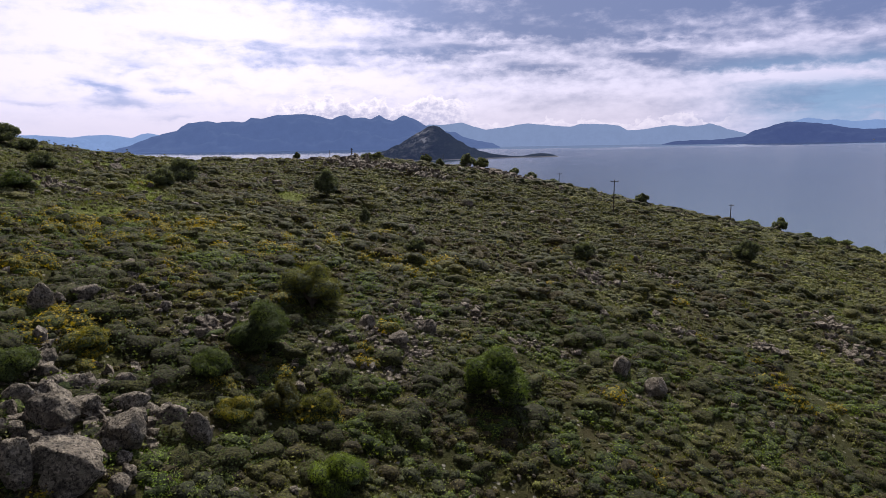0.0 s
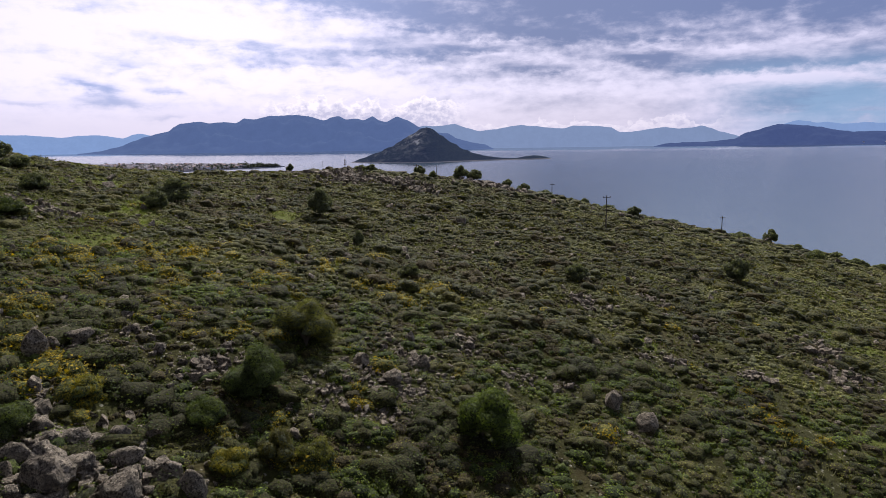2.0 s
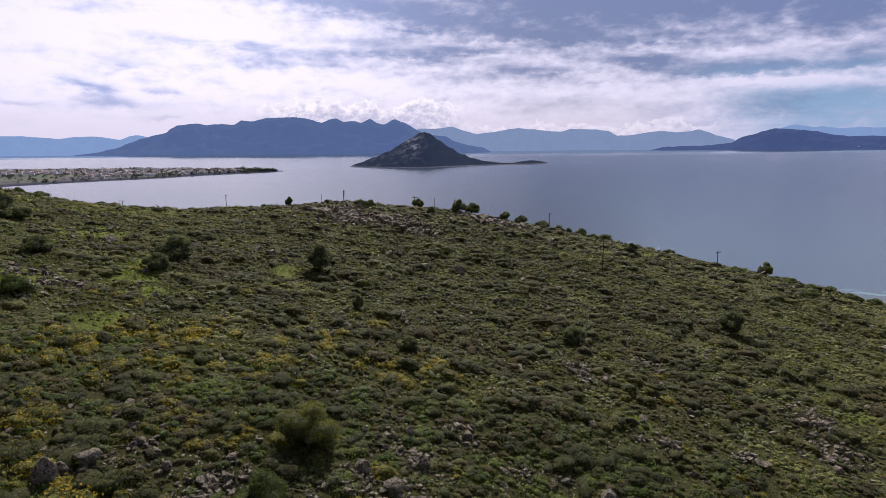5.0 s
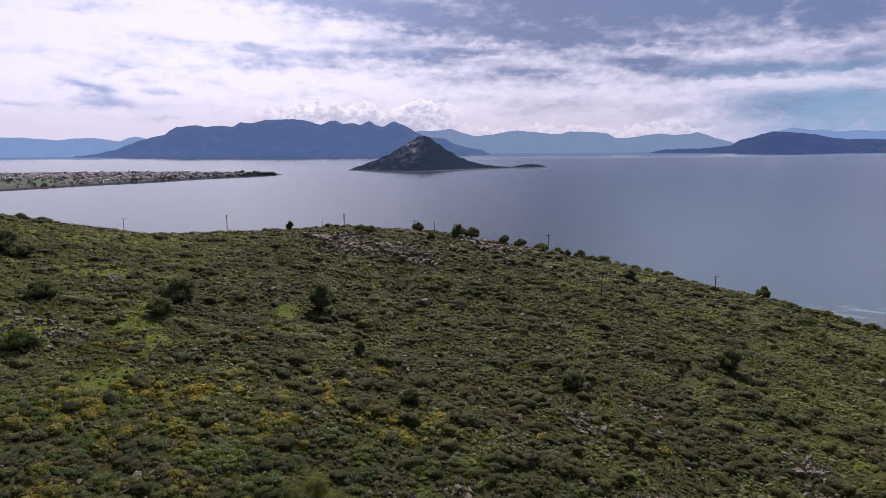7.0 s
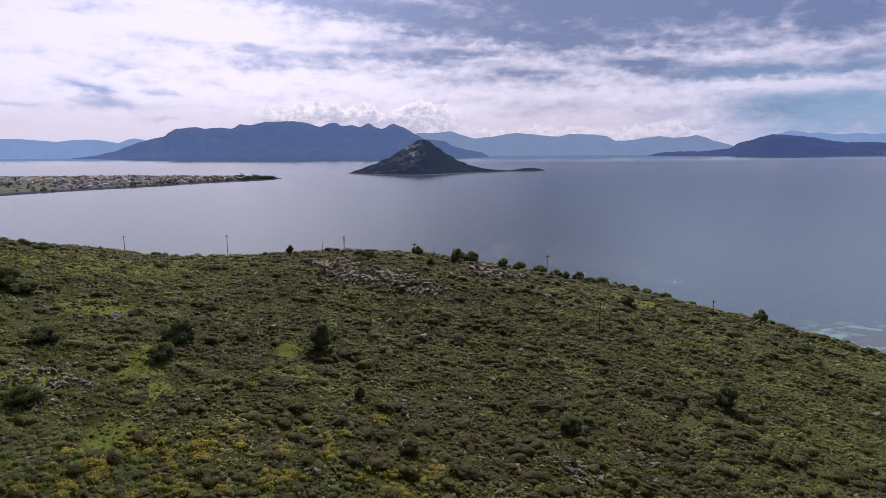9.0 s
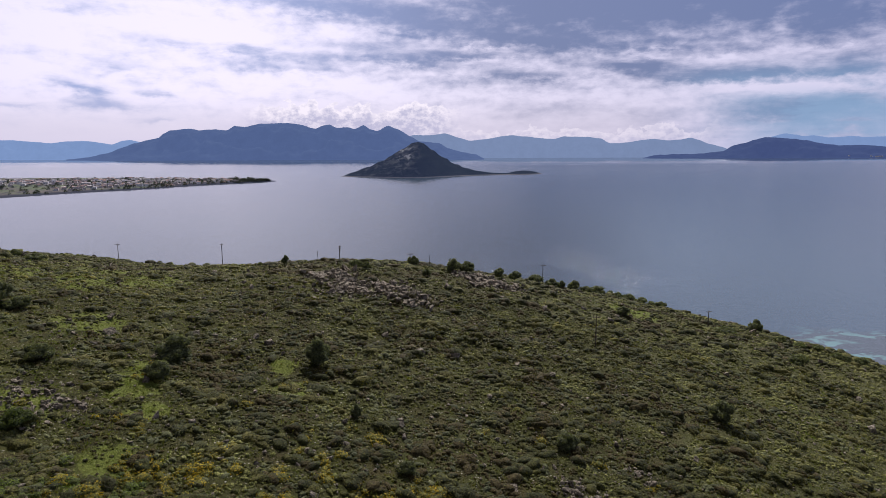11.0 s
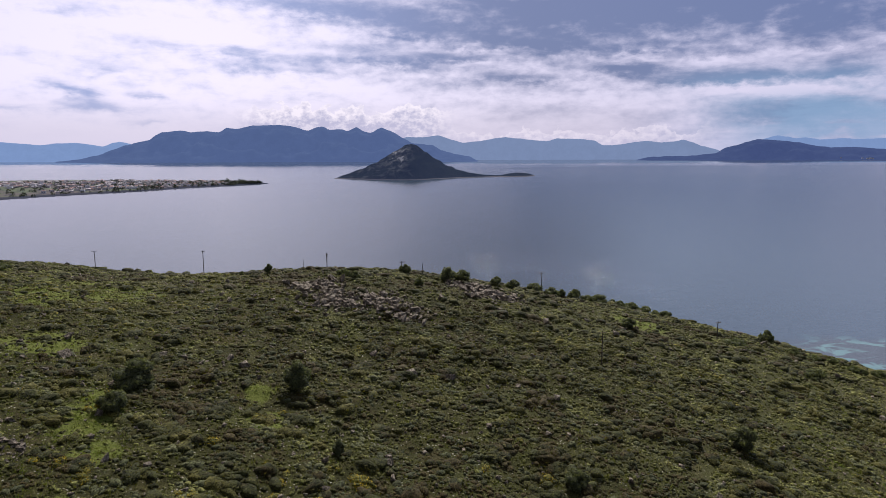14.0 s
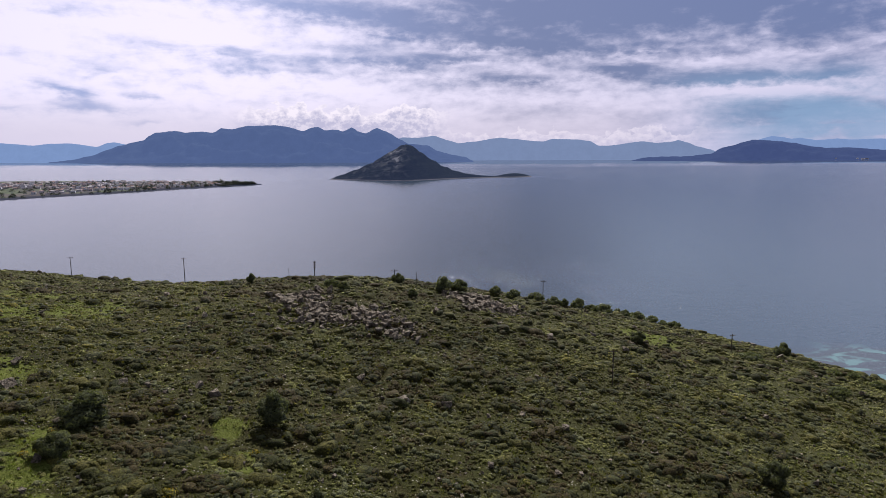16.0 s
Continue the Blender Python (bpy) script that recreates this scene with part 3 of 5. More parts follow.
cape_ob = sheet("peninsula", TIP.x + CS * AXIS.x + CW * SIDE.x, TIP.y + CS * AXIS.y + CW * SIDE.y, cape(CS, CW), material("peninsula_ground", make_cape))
tagged(cape_ob, "low built-up tongue of land across the bay", "peninsula", kind="structure")


# ---- scattering ----
def leaf_template(count, seed, leaf, thick=0.8, low=-0.1):
    """Small leaves laid over a dome of radius 1, most of them facing outwards."""
    r = np.random.default_rng(seed)
    d = r.normal(size=(count, 3))
    d[:, 2] = np.abs(d[:, 2]) + low
    d /= np.linalg.norm(d, axis=1)[:, None]
    c = d * r.uniform(thick, 1.34, (count, 1))
    n = d + r.normal(0, 0.45, (count, 3))
    n /= np.linalg.norm(n, axis=1)[:, None]
    a = np.cross(n, r.normal(size=(count, 3)))
    a /= np.linalg.norm(a, axis=1)[:, None]
    b = np.cross(n, a)
    size = leaf * r.uniform(0.6, 1.4, (count, 1))
    return np.stack([c + a * size, c - 0.6 * a * size + b * size, c - 0.5 * a * size - 0.9 * b * size], 1)


def blade_template(count, seed, broad):
    """Narrow blades of grass that spread from one root, about 1 high."""
    r = np.random.default_rng(seed)
    a = r.uniform(0, 6.283, count)
    foot = np.stack([np.cos(a), np.sin(a), 0 * a], 1) * r.uniform(0.1, 0.8, (count, 1))
    side = np.stack([-np.sin(a + r.normal(0, 0.8, count)), np.cos(a + r.normal(0, 0.8, count)), 0 * a], 1) * broad * r.uniform(0.6, 1.3, (count, 1))
    tip = foot + np.stack([np.cos(a) * 0.45, np.sin(a) * 0.45, np.ones(count)], 1) * r.uniform(0.5, 1.15, (count, 1))
    return np.stack([foot - side, foot + side, tip], 1)


def scatter(name, places, radius, tall, templates, mat, sink=0.05, seed=1):
    """One mesh of many clumps: places (n, 2) on the hill, a radius and a height factor each."""
    r = np.random.default_rng(seed)
    n = len(places)
    z = ground(places[:, 0], places[:, 1]) - sink
    pick = r.integers(0, len(templates), n)
    turn = r.uniform(0, 6.283, n)
    out = []
    for k, t in enumerate(templates):
        m = pick == k
        if not m.any():
            continue
        c, s = np.cos(turn[m])[:, None], np.sin(turn[m])[:, None]
        v = t.reshape(1, -1, 3) * 1.0
        x = (v[..., 0] * c - v[..., 1] * s) * radius[m][:, None] + places[m, :1]
        y = (v[..., 0] * s + v[..., 1] * c) * radius[m][:, None] + places[m, 1:]
        zz = v[..., 2] * (radius[m] * tall[m])[:, None] + z[m][:, None]
        out.append(np.stack([x, y, zz], -1).reshape(-1, 3))
    verts = np.concatenate(out)
    return soup(name, verts, np.arange(len(verts)).reshape(-1, 3), mat)


FORE = (22, 72)
NEAR = (72, 108)
MIDDLE = (108, 168)
FAR = (168, 250)


def in_wedge(x, y):
    """The part of the slope that lies before the viewpoint."""
    return (x > -0.80 * y - 7) & (x < 0.68 * y + 9) & (x > -150) & (x < 142)


def strewn(density, belt, seed, keep=None, clump=None):
    """Places on dry land in a belt (y0, y1) of the slope, so many to the square metre, thinned out by keep(x, y) between 0 and 1."""
    r = np.random.default_rng(seed)
    x0, x1 = max(-150, -0.80 * belt[1] - 7), min(142, 0.68 * belt[1] + 9)
    n = int(density * (x1 - x0) * (belt[1] - belt[0]))
    x, y = r.uniform(x0, x1, n), r.uniform(belt[0], belt[1], n)
    ok = (ground(x, y) > 1.0) & in_wedge(x, y)
    if keep is not None:
        ok &= r.uniform(0, 1, n) < keep(x, y)
    p = np.stack([x[ok], y[ok]], 1)
    if clump:
        p = np.repeat(p, r.integers(2, clump[0], len(p)), axis=0)
        p = p + r.normal(0, clump[1], p.shape)
    return p


def around(x, y, spots):
    """How much a place belongs to some of the round spots (x, y, radius, amount)."""
    v = np.zeros(np.shape(x))
    for a, b, rad, amount in spots:
        v = np.maximum(v, amount * np.exp(-((x - a) ** 2 + (y - b) ** 2) / rad ** 2))
    return v


MEADOWS = [(-53, 96, 5, .9), (-54, 102, 4, .9), (-45, 74, 5, .7), (-34, 113.5, 3, 1), (22.4, 77.7, 2.4, 1.6), (-47, 88, 4, .7), (55, 195, 9, .8), (60, 95, 14, .4), (40, 62, 12, .4), (-64, 82, 6, .5), (-30, 105, 4, .5), (-95, 150, 14, .5), (-75, 112, 14, .5), (-58, 92, 10, .55), (-62, 130, 12, .4), (78, 130, 20, .35), (95, 165, 18, .3), (-19.0, 33.5, 1.3, 1)]
SCREES = [(-30.4, 46.2, 3.0, .8), (-28.1, 49.6, 2.0, .8), (-19.8, 48.1, 3.6, 1), (-21.5, 46.4, 3.0, .9), (-11.9, 48.4, 2.6, .9), (-8.6, 52.1, 2.8, .9), (-6.5, 47.4, 2.6, .8), (-4.8, 51.6, 3.0, .9), (-5.8, 61.9, 2.6, .8), (-4.3, 58.5, 3.2, .9), (-12.2, 44.2, 1.6, .8), (-29.0, 38.5, 1.6, .9),
          (-27.4, 36.3, 2.0, .9), (-22, 31.5, 4, .8), (4.9, 66.1, 2.0, .7), (-0.2, 65.4, 2.8, .8), (5.7, 60.8, 2.2, .7), (10.4, 60.9, 2.2, .7), (15.4, 55.0, 2.6, .7)]
SCREES += [(17.5, 87.4, 3.6, .6), (30.4, 95.2, 2.8, .5), (23.0, 72.6, 2.9, .5), (50.8, 87.5, 4.0, .7), (48.8, 79.6, 5.0, .6), (35.2, 74.0, 2.4, .6), (-60, 84, 5, .5), (-65, 87, 5, .45), (-31, 55, 4, .4), (-42, 119, 8, .2), (-15, 132, 9, .16), (0, 118, 9, .14), (40, 112, 7, .15)]
SCREES += [(-31, 166, 9, .9), (-38, 178, 8, .8), (-20, 168, 8, .9), (-13, 161.5, 6, .9), (7.4, 194, 9, 1), (13, 192, 6, .8)]
BROOM = [(-46.1, 65.8, 3.7, .9), (-43.3, 65.8, 1.8, .9), (-46.9, 82.5, 2.6, .6), (-41.4, 72.9, 2.9, .9), (-36.8, 72.7, 2.8, 1), (-34.0, 74.2, 3.6, 1), (-32.0, 65.5, 2.6, 1), (-38.6, 60.7, 1.8, .9), (-39.0, 50.7, 2.6, 1), (-37.4, 47.4, 2.0, 1), (-34.9, 43.4, 2.2, 1), (-30.6, 42.8, 2.0, 1),
         (-30.6, 40.2, 2.0, 1), (-28.6, 43.0, 2.0, 1), (-26.4, 39.5, 2.4, 1), (-23.6, 54.0, 1.9, .9), (-20.7, 54.8, 2.2, .9), (-27.1, 54.9, 2.2, .8), (-29.1, 53.6, 1.9, .8), (-26.4, 50.1, 1.8, .7)]
BROOM += [(-11.8, 76.2, 2.7, 1), (-7.5, 76.9, 3.1, 1), (-5.5, 79.0, 3.2, 1), (-9.8, 56.1, 2.2, .8), (-9.0, 48.5, 2.0, .6), (-10.8, 45.5, 1.0, .6), (-13.1, 90.6, 2.6, .6), (-29.4, 107.1, 2.6, .5), (-23.3, 122.4, 2.9, .5), (41.4, 140.9, 5.0, .5), (31.6, 62.9, 2.8, .35), (34.8, 65.2, 2.0, .4),
          (2.3, 63.8, 1.4, .8), (13.8, 52.7, 1.5, .7), (-95, 150, 25, .2), (-60, 168, 20, .2), (30, 168, 12, .3), (58, 152, 8, .3), (-20, 84, 8, .2), (-13, 38, 3, .3), (-24, 71, 4, .3)]

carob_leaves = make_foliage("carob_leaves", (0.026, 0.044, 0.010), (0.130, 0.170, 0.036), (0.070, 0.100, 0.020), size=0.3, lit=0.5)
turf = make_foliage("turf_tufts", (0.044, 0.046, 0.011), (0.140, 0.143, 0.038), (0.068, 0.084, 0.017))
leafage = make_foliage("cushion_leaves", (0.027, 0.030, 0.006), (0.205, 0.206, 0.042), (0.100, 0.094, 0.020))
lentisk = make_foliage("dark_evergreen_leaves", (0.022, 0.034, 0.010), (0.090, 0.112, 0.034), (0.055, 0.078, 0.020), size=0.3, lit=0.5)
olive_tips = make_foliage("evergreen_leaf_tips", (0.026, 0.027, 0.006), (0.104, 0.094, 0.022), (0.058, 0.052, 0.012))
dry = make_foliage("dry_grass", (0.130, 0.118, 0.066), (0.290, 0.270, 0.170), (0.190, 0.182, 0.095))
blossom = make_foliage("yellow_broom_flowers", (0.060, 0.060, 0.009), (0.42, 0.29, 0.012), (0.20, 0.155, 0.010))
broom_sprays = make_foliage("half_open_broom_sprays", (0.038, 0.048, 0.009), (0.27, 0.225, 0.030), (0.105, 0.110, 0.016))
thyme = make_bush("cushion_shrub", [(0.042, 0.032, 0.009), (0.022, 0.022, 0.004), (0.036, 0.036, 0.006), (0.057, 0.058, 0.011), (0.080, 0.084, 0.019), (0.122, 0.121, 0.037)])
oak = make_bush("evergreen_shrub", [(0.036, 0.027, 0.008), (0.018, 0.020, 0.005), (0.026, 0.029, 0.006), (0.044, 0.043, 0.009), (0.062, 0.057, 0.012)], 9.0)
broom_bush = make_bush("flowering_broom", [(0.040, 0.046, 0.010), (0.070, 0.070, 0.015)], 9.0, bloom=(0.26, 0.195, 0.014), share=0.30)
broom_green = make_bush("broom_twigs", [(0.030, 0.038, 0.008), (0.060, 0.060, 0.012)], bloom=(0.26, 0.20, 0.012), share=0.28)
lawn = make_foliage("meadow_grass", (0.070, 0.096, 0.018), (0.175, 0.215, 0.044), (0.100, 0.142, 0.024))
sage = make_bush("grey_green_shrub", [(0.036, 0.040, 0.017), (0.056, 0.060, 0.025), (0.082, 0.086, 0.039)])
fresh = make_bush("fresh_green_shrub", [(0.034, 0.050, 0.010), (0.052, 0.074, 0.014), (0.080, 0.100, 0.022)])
# shrub tones darkened for the cores: shade between the leaves, painted in
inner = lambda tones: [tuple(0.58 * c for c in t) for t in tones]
thyme_shaded_core = make_bush("shaded_olive_core", inner([(0.064, 0.047, 0.020), (0.060, 0.058, 0.015), (0.108, 0.101, 0.034)]))
sage_shaded_core = make_bush("shaded_grey_core", inner([(0.036, 0.040, 0.017), (0.082, 0.086, 0.039)]))
fresh_shaded_core = make_bush("shaded_green_core", inner([(0.034, 0.050, 0.010), (0.080, 0.100, 0.022)]))
heath_shaded_core = make_bush("shaded_brown_core", inner([(0.038, 0.030, 0.014), (0.072, 0.060, 0.024)]))
oak_shaded_core = make_bush("shaded_evergreen_core", inner([(0.030, 0.030, 0.008), (0.060, 0.060, 0.014)]))
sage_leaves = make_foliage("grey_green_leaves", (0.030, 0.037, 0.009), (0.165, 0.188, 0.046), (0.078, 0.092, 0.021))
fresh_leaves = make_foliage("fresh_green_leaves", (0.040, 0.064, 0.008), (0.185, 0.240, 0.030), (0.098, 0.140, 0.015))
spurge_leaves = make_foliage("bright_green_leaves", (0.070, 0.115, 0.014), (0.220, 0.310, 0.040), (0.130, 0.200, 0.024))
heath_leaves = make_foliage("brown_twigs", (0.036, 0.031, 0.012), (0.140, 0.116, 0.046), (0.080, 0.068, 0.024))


def cushion_template(seed, sides, rings):
    """A close cushion of twigs of radius 1: a dome with swelling lobes that draws in at its foot."""
    r = np.random.default_rng(seed)
    lobes = r.normal(size=(7, 3))
    lobes[:, 2] = np.abs(lobes[:, 2])
    lobes /= np.linalg.norm(lobes, axis=1)[:, None]
    v, f = [], []
    for k in range(rings):
        e = -0.12 + k / rings * 1.50
        for i in range(sides):
            a = 6.283 * (i + 0.5 * (k % 2)) / sides + r.normal(0, 0.10)
            d = np.array((math.cos(a) * math.cos(e), math.sin(a) * math.cos(e), math.sin(e)))
            out = 0.72 + 0.38 * max(0.0, float((lobes @ d).max()) - 0.55) / 0.45 + r.normal(0, 0.09)
            v.append(d * out * (1.12 if k == 0 else 1.0))
    v.append((r.normal(0, 0.15), r.normal(0, 0.15), r.uniform(0.75, 1.06)))
    for k in range(rings - 1):
        for i in range(sides):
            j = (i + 1) % sides
            a, b, c, d = k * sides + i, k * sides + j, (k + 1) * sides + i, (k + 1) * sides + j
            f += [(a, b, c), (b, d, c)] if k % 2 == 0 else [(a, b, d), (a, d, c)]
    top = len(v) - 1
    f += [((rings - 1) * sides + i, (rings - 1) * sides + (i + 1) % sides, top) for i in range(sides)]
    return np.array(v), np.array(f)


def cushions(name, p, seed, mat, sizes, tall, sides, rings, label, leaves=None):
    """A cover of close shrubs, one mesh of many lobed cushions on the hill; leaves: material, count, size and label of the leaves that stand out from them."""
    r = np.random.default_rng(seed + 200)
    rad = np.clip(np.exp(r.normal(math.log(sizes[0]), sizes[1], len(p))), 0.45 * sizes[0], 2.4 * sizes[0])
    high = r.uniform(tall[0], tall[1], len(p)) * (sizes[0] / rad) ** 0.25
    if leaves:
        t = [leaf_template(leaves[1], seed * 10 + k, leaves[2]) for k in range(8)]
        tagged(scatter(name.replace("shrubs", "shrub_leaves").replace("bushes", "bush_leaves"), p, rad, high, t, leaves[0], seed=seed), leaves[3], "vegetation", kind="stuff")
        rad = rad * 0.88
    up, long = rad * high, np.exp(r.normal(0, 0.22, len(p)))
    z, turn, pick = ground(p[:, 0], p[:, 1]), r.uniform(0, 6.283, len(p)), r.integers(0, 12, len(p))
    vs, fs, at = [], [], 0
    for k in range(12):
        v, f = cushion_template(seed * 20 + k, sides, rings)
        m = pick == k
        c, s = np.cos(turn[m])[:, None], np.sin(turn[m])[:, None]
        u, w = v[:, 0] * long[m][:, None], v[:, 1] / long[m][:, None]
        x = (u * c - w * s) * rad[m][:, None] + p[m, :1]
        y = (u * s + w * c) * rad[m][:, None] + p[m, 1:]
        vs.append(np.stack([x, y, v[:, 2] * up[m][:, None] + z[m][:, None]], -1).reshape(-1, 3))
        fs.append((f[None] + (np.arange(m.sum()) * len(v))[:, None, None]).reshape(-1, 3) + at)
        at += m.sum() * len(v)
    return tagged(soup(name, np.concatenate(vs), np.concatenate(fs), mat, smooth=True), label, "vegetation", kind="stuff")


def tufts(name, density, belt, seed, mat, sizes, tall, count, broad, label, keep):
    p = strewn(density, belt, seed, keep)
    r = np.random.default_rng(seed + 100)
    radius = np.exp(r.normal(math.log(sizes[0]), sizes[1], len(p)))
    t = [blade_template(count, seed * 10 + k, broad) for k in range(8)]
    return tagged(scatter(name, p, radius, r.uniform(tall[0], tall[1], len(p)), t, mat, seed=seed), label, "vegetation", kind="stuff")


def cover(x, y):
    return 1 - 0.95 * np.clip(1.15 * around(x, y, SCREES), 0, 1)


def open_turf(x, y):
    return 1 - 0.9 * np.clip(1.2 * around(x, y, MEADOWS), 0, 1)


western = lambda x, y: np.clip((-x - 30) / 30, 0, 1)
carpet = lambda x, y: (1 - 0.4 * western(x, y)) * cover(x, y) * open_turf(x, y) * (0.55 + 0.45 * patchy(x, y, 9, 8))
grassy = lambda x, y: cover(x, y) * (0.5 + 0.5 * patchy(x, y, 9, 3))
strawy = lambda x, y: 0.2 + 0.8 * patchy(x, y, 14, 5) + 0.8 * western(x, y)
maquis = lambda x, y: (1 - 0.6 * (x < -55) * (y > 130)) * open_turf(x, y) * np.clip(3.2 * patchy(x, y, 8, 21) - 1.75, 0.05, 1) * (0.3 + 0.7 * patchy(x, y, 40, 22)) * cover(x, y)
meadowy = lambda x, y: np.clip(around(x, y, MEADOWS) + 0.20 * western(x, y) * patchy(x, y, 11, 6), 0.02, 1)
kind_of = lambda size, seed, lo: (lambda x, y: (1 - 0.75 * np.clip(1.3 * around(x, y, BROOM), 0, 1)) * cover(x, y) * open_turf(x, y) * np.clip(2.2 * patchy(x, y, size, seed) - lo, 0.06, 1))


def flowering(x, y):
    return np.clip(1.1 * around(x, y, BROOM) * (0.35 + 0.65 * patchy(x, y, 4, 31)), 0.006, 1)


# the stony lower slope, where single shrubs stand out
cushions("cushion_shrubs", strewn(0.85, FORE, 35, kind_of(11, 71, 0.55), (4, 0.45)), 35, thyme_shaded_core, (0.36, 0.48), (0.60, 1.0), 7, 3, "low olive-green cushion shrubs on the stony slope", (leafage, 64, 0.11, "small leaves of the olive-green cushion shrubs"))
cushions("cushion_shrubs", strewn(0.50, FORE, 36, kind_of(9, 72, 0.55), (4, 0.45)), 36, sage_shaded_core, (0.36, 0.48), (0.60, 1.1), 7, 3, "grey-green sage cushion shrubs on the stony slope", (sage_leaves, 64, 0.11, "small grey-green leaves of the sage shrubs"))
cushions("cushion_shrubs", strewn(0.78, FORE, 37, kind_of(8, 73, 0.65), (4, 0.5)), 37, fresh_shaded_core, (0.40, 0.48), (0.60, 1.0), 7, 3, "fresh green cushion shrubs on the stony slope", (fresh_leaves, 64, 0.11, "small fresh green leaves of the cushion shrubs"))
cushions("cushion_shrubs", strewn(0.40, FORE, 38, kind_of(7, 74, 0.65), (4, 0.5)), 38, heath_shaded_core, (0.38, 0.48), (0.55, 1.0), 7, 3, "rusty brown thorny cushion shrubs on the stony slope", (heath_leaves, 64, 0.11, "small brownish twigs of the thorny cushion shrubs"))
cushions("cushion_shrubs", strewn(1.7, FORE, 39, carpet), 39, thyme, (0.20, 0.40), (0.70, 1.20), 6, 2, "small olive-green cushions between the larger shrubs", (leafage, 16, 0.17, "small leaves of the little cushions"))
cushions("evergreen_shrubs", strewn(0.30, FORE, 17, maquis, (6, 0.9)), 17, oak_shaded_core, (0.66, 0.50), (0.65, 1.05), 11, 4, "dark green evergreen shrubs", (lentisk, 140, 0.068, "small dark leaves of the evergreen shrubs"))
r_spurge = np.random.default_rng(66)
p = np.concatenate([r_spurge.normal((-17.6, 31.0), (0.7, 0.6), (16, 2)), r_spurge.normal((-16.0, 28.9), (0.9, 0.6), (14, 2)), r_spurge.normal((-20.3, 28.6), (0.4, 0.3), (6, 2))])
cushions("spurge_shrubs", p, 66, fresh_shaded_core, (0.48, 0.30), (0.65, 1.0), 9, 3, "bright green spurge shrubs beside the boulders", (spurge_leaves, 130, 0.085, "bright green leaves of the spurge shrubs"))
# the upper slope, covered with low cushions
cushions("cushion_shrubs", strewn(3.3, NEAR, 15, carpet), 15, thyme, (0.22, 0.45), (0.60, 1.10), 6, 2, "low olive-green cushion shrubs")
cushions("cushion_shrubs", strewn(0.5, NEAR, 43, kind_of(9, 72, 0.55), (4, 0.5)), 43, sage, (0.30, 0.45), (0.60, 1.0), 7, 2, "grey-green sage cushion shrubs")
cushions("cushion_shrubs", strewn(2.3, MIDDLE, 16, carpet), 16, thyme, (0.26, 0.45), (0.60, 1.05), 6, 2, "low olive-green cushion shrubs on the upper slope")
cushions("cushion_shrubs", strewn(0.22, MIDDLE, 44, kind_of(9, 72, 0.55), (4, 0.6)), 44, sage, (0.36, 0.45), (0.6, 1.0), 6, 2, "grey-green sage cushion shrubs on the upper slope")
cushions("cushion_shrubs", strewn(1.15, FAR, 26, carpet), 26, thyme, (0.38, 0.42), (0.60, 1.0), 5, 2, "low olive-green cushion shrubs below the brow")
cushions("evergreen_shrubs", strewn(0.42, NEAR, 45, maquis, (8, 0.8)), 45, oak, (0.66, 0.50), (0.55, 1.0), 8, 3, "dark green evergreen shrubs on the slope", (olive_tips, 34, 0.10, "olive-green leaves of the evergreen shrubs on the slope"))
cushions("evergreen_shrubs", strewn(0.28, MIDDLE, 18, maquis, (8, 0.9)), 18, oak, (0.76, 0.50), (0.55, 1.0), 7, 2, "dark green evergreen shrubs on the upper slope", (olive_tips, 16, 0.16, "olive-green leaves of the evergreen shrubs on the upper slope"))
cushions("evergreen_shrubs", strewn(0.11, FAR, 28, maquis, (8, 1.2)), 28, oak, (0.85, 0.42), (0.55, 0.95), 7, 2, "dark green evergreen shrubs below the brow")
# outside and behind the part that is overlooked
r_out = np.random.default_rng(29)
p = np.stack([r_out.uniform(-235, 195, 6000), r_out.uniform(-60, 300, 6000)], 1)
p = p[(ground(p[:, 0], p[:, 1]) > 1) & ~(in_wedge(p[:, 0], p[:, 1]) & (p[:, 1] < 250))]
cushions("cushion_shrubs", p, 46, thyme, (0.95, 0.40), (0.45, 0.8), 6, 2, "low olive-green cushion shrubs on the outer slopes")
p = np.stack([r_out.uniform(-75, 75, 9000), r_out.uniform(-45, 22.5, 9000)], 1)
p = p[r_out.uniform(0, 1, len(p)) < 0.35 + 0.65 * patchy(p[:, 0], p[:, 1], 9, 8)]
cushions("cushion_shrubs", p[::3], 81, thyme, (0.42, 0.45), (0.55, 1.0), 6, 2, "low olive-green cushion shrubs at the foot of the slope")
cushions("cushion_shrubs", p[1::3], 82, fresh, (0.40, 0.45), (0.55, 1.0), 6, 2, "fresh green cushion shrubs at the foot of the slope")
cushions("cushion_shrubs", p[2::3], 83, sage, (0.40, 0.45), (0.55, 1.0), 6, 2, "grey-green sage cushion shrubs at the foot of the slope")
cushions("broom_bushes", strewn(0.62, FORE, 41, flowering, (6, 0.5)), 41, broom_green, (0.52, 0.40), (0.75, 1.15), 9, 3, "green broom bushes in yellow flower", (blossom, 70, 0.11, "yellow blossom sprays of the broom bushes"))
cushions("broom_bushes", strewn(0.75, NEAR, 47, flowering, (6, 0.5)), 47, broom_bush, (0.48, 0.40), (0.7, 1.1), 8, 3, "green broom bushes in yellow flower on the slope", (blossom, 44, 0.15, "yellow blossom sprays of the broom bushes on the slope"))
cushions("broom_bushes", strewn(0.20, (108, 250), 42, flowering, (4, 0.8)), 42, broom_bush, (0.55, 0.35), (0.6, 0.9), 7, 2, "green broom bushes in yellow flower on the upper slope")
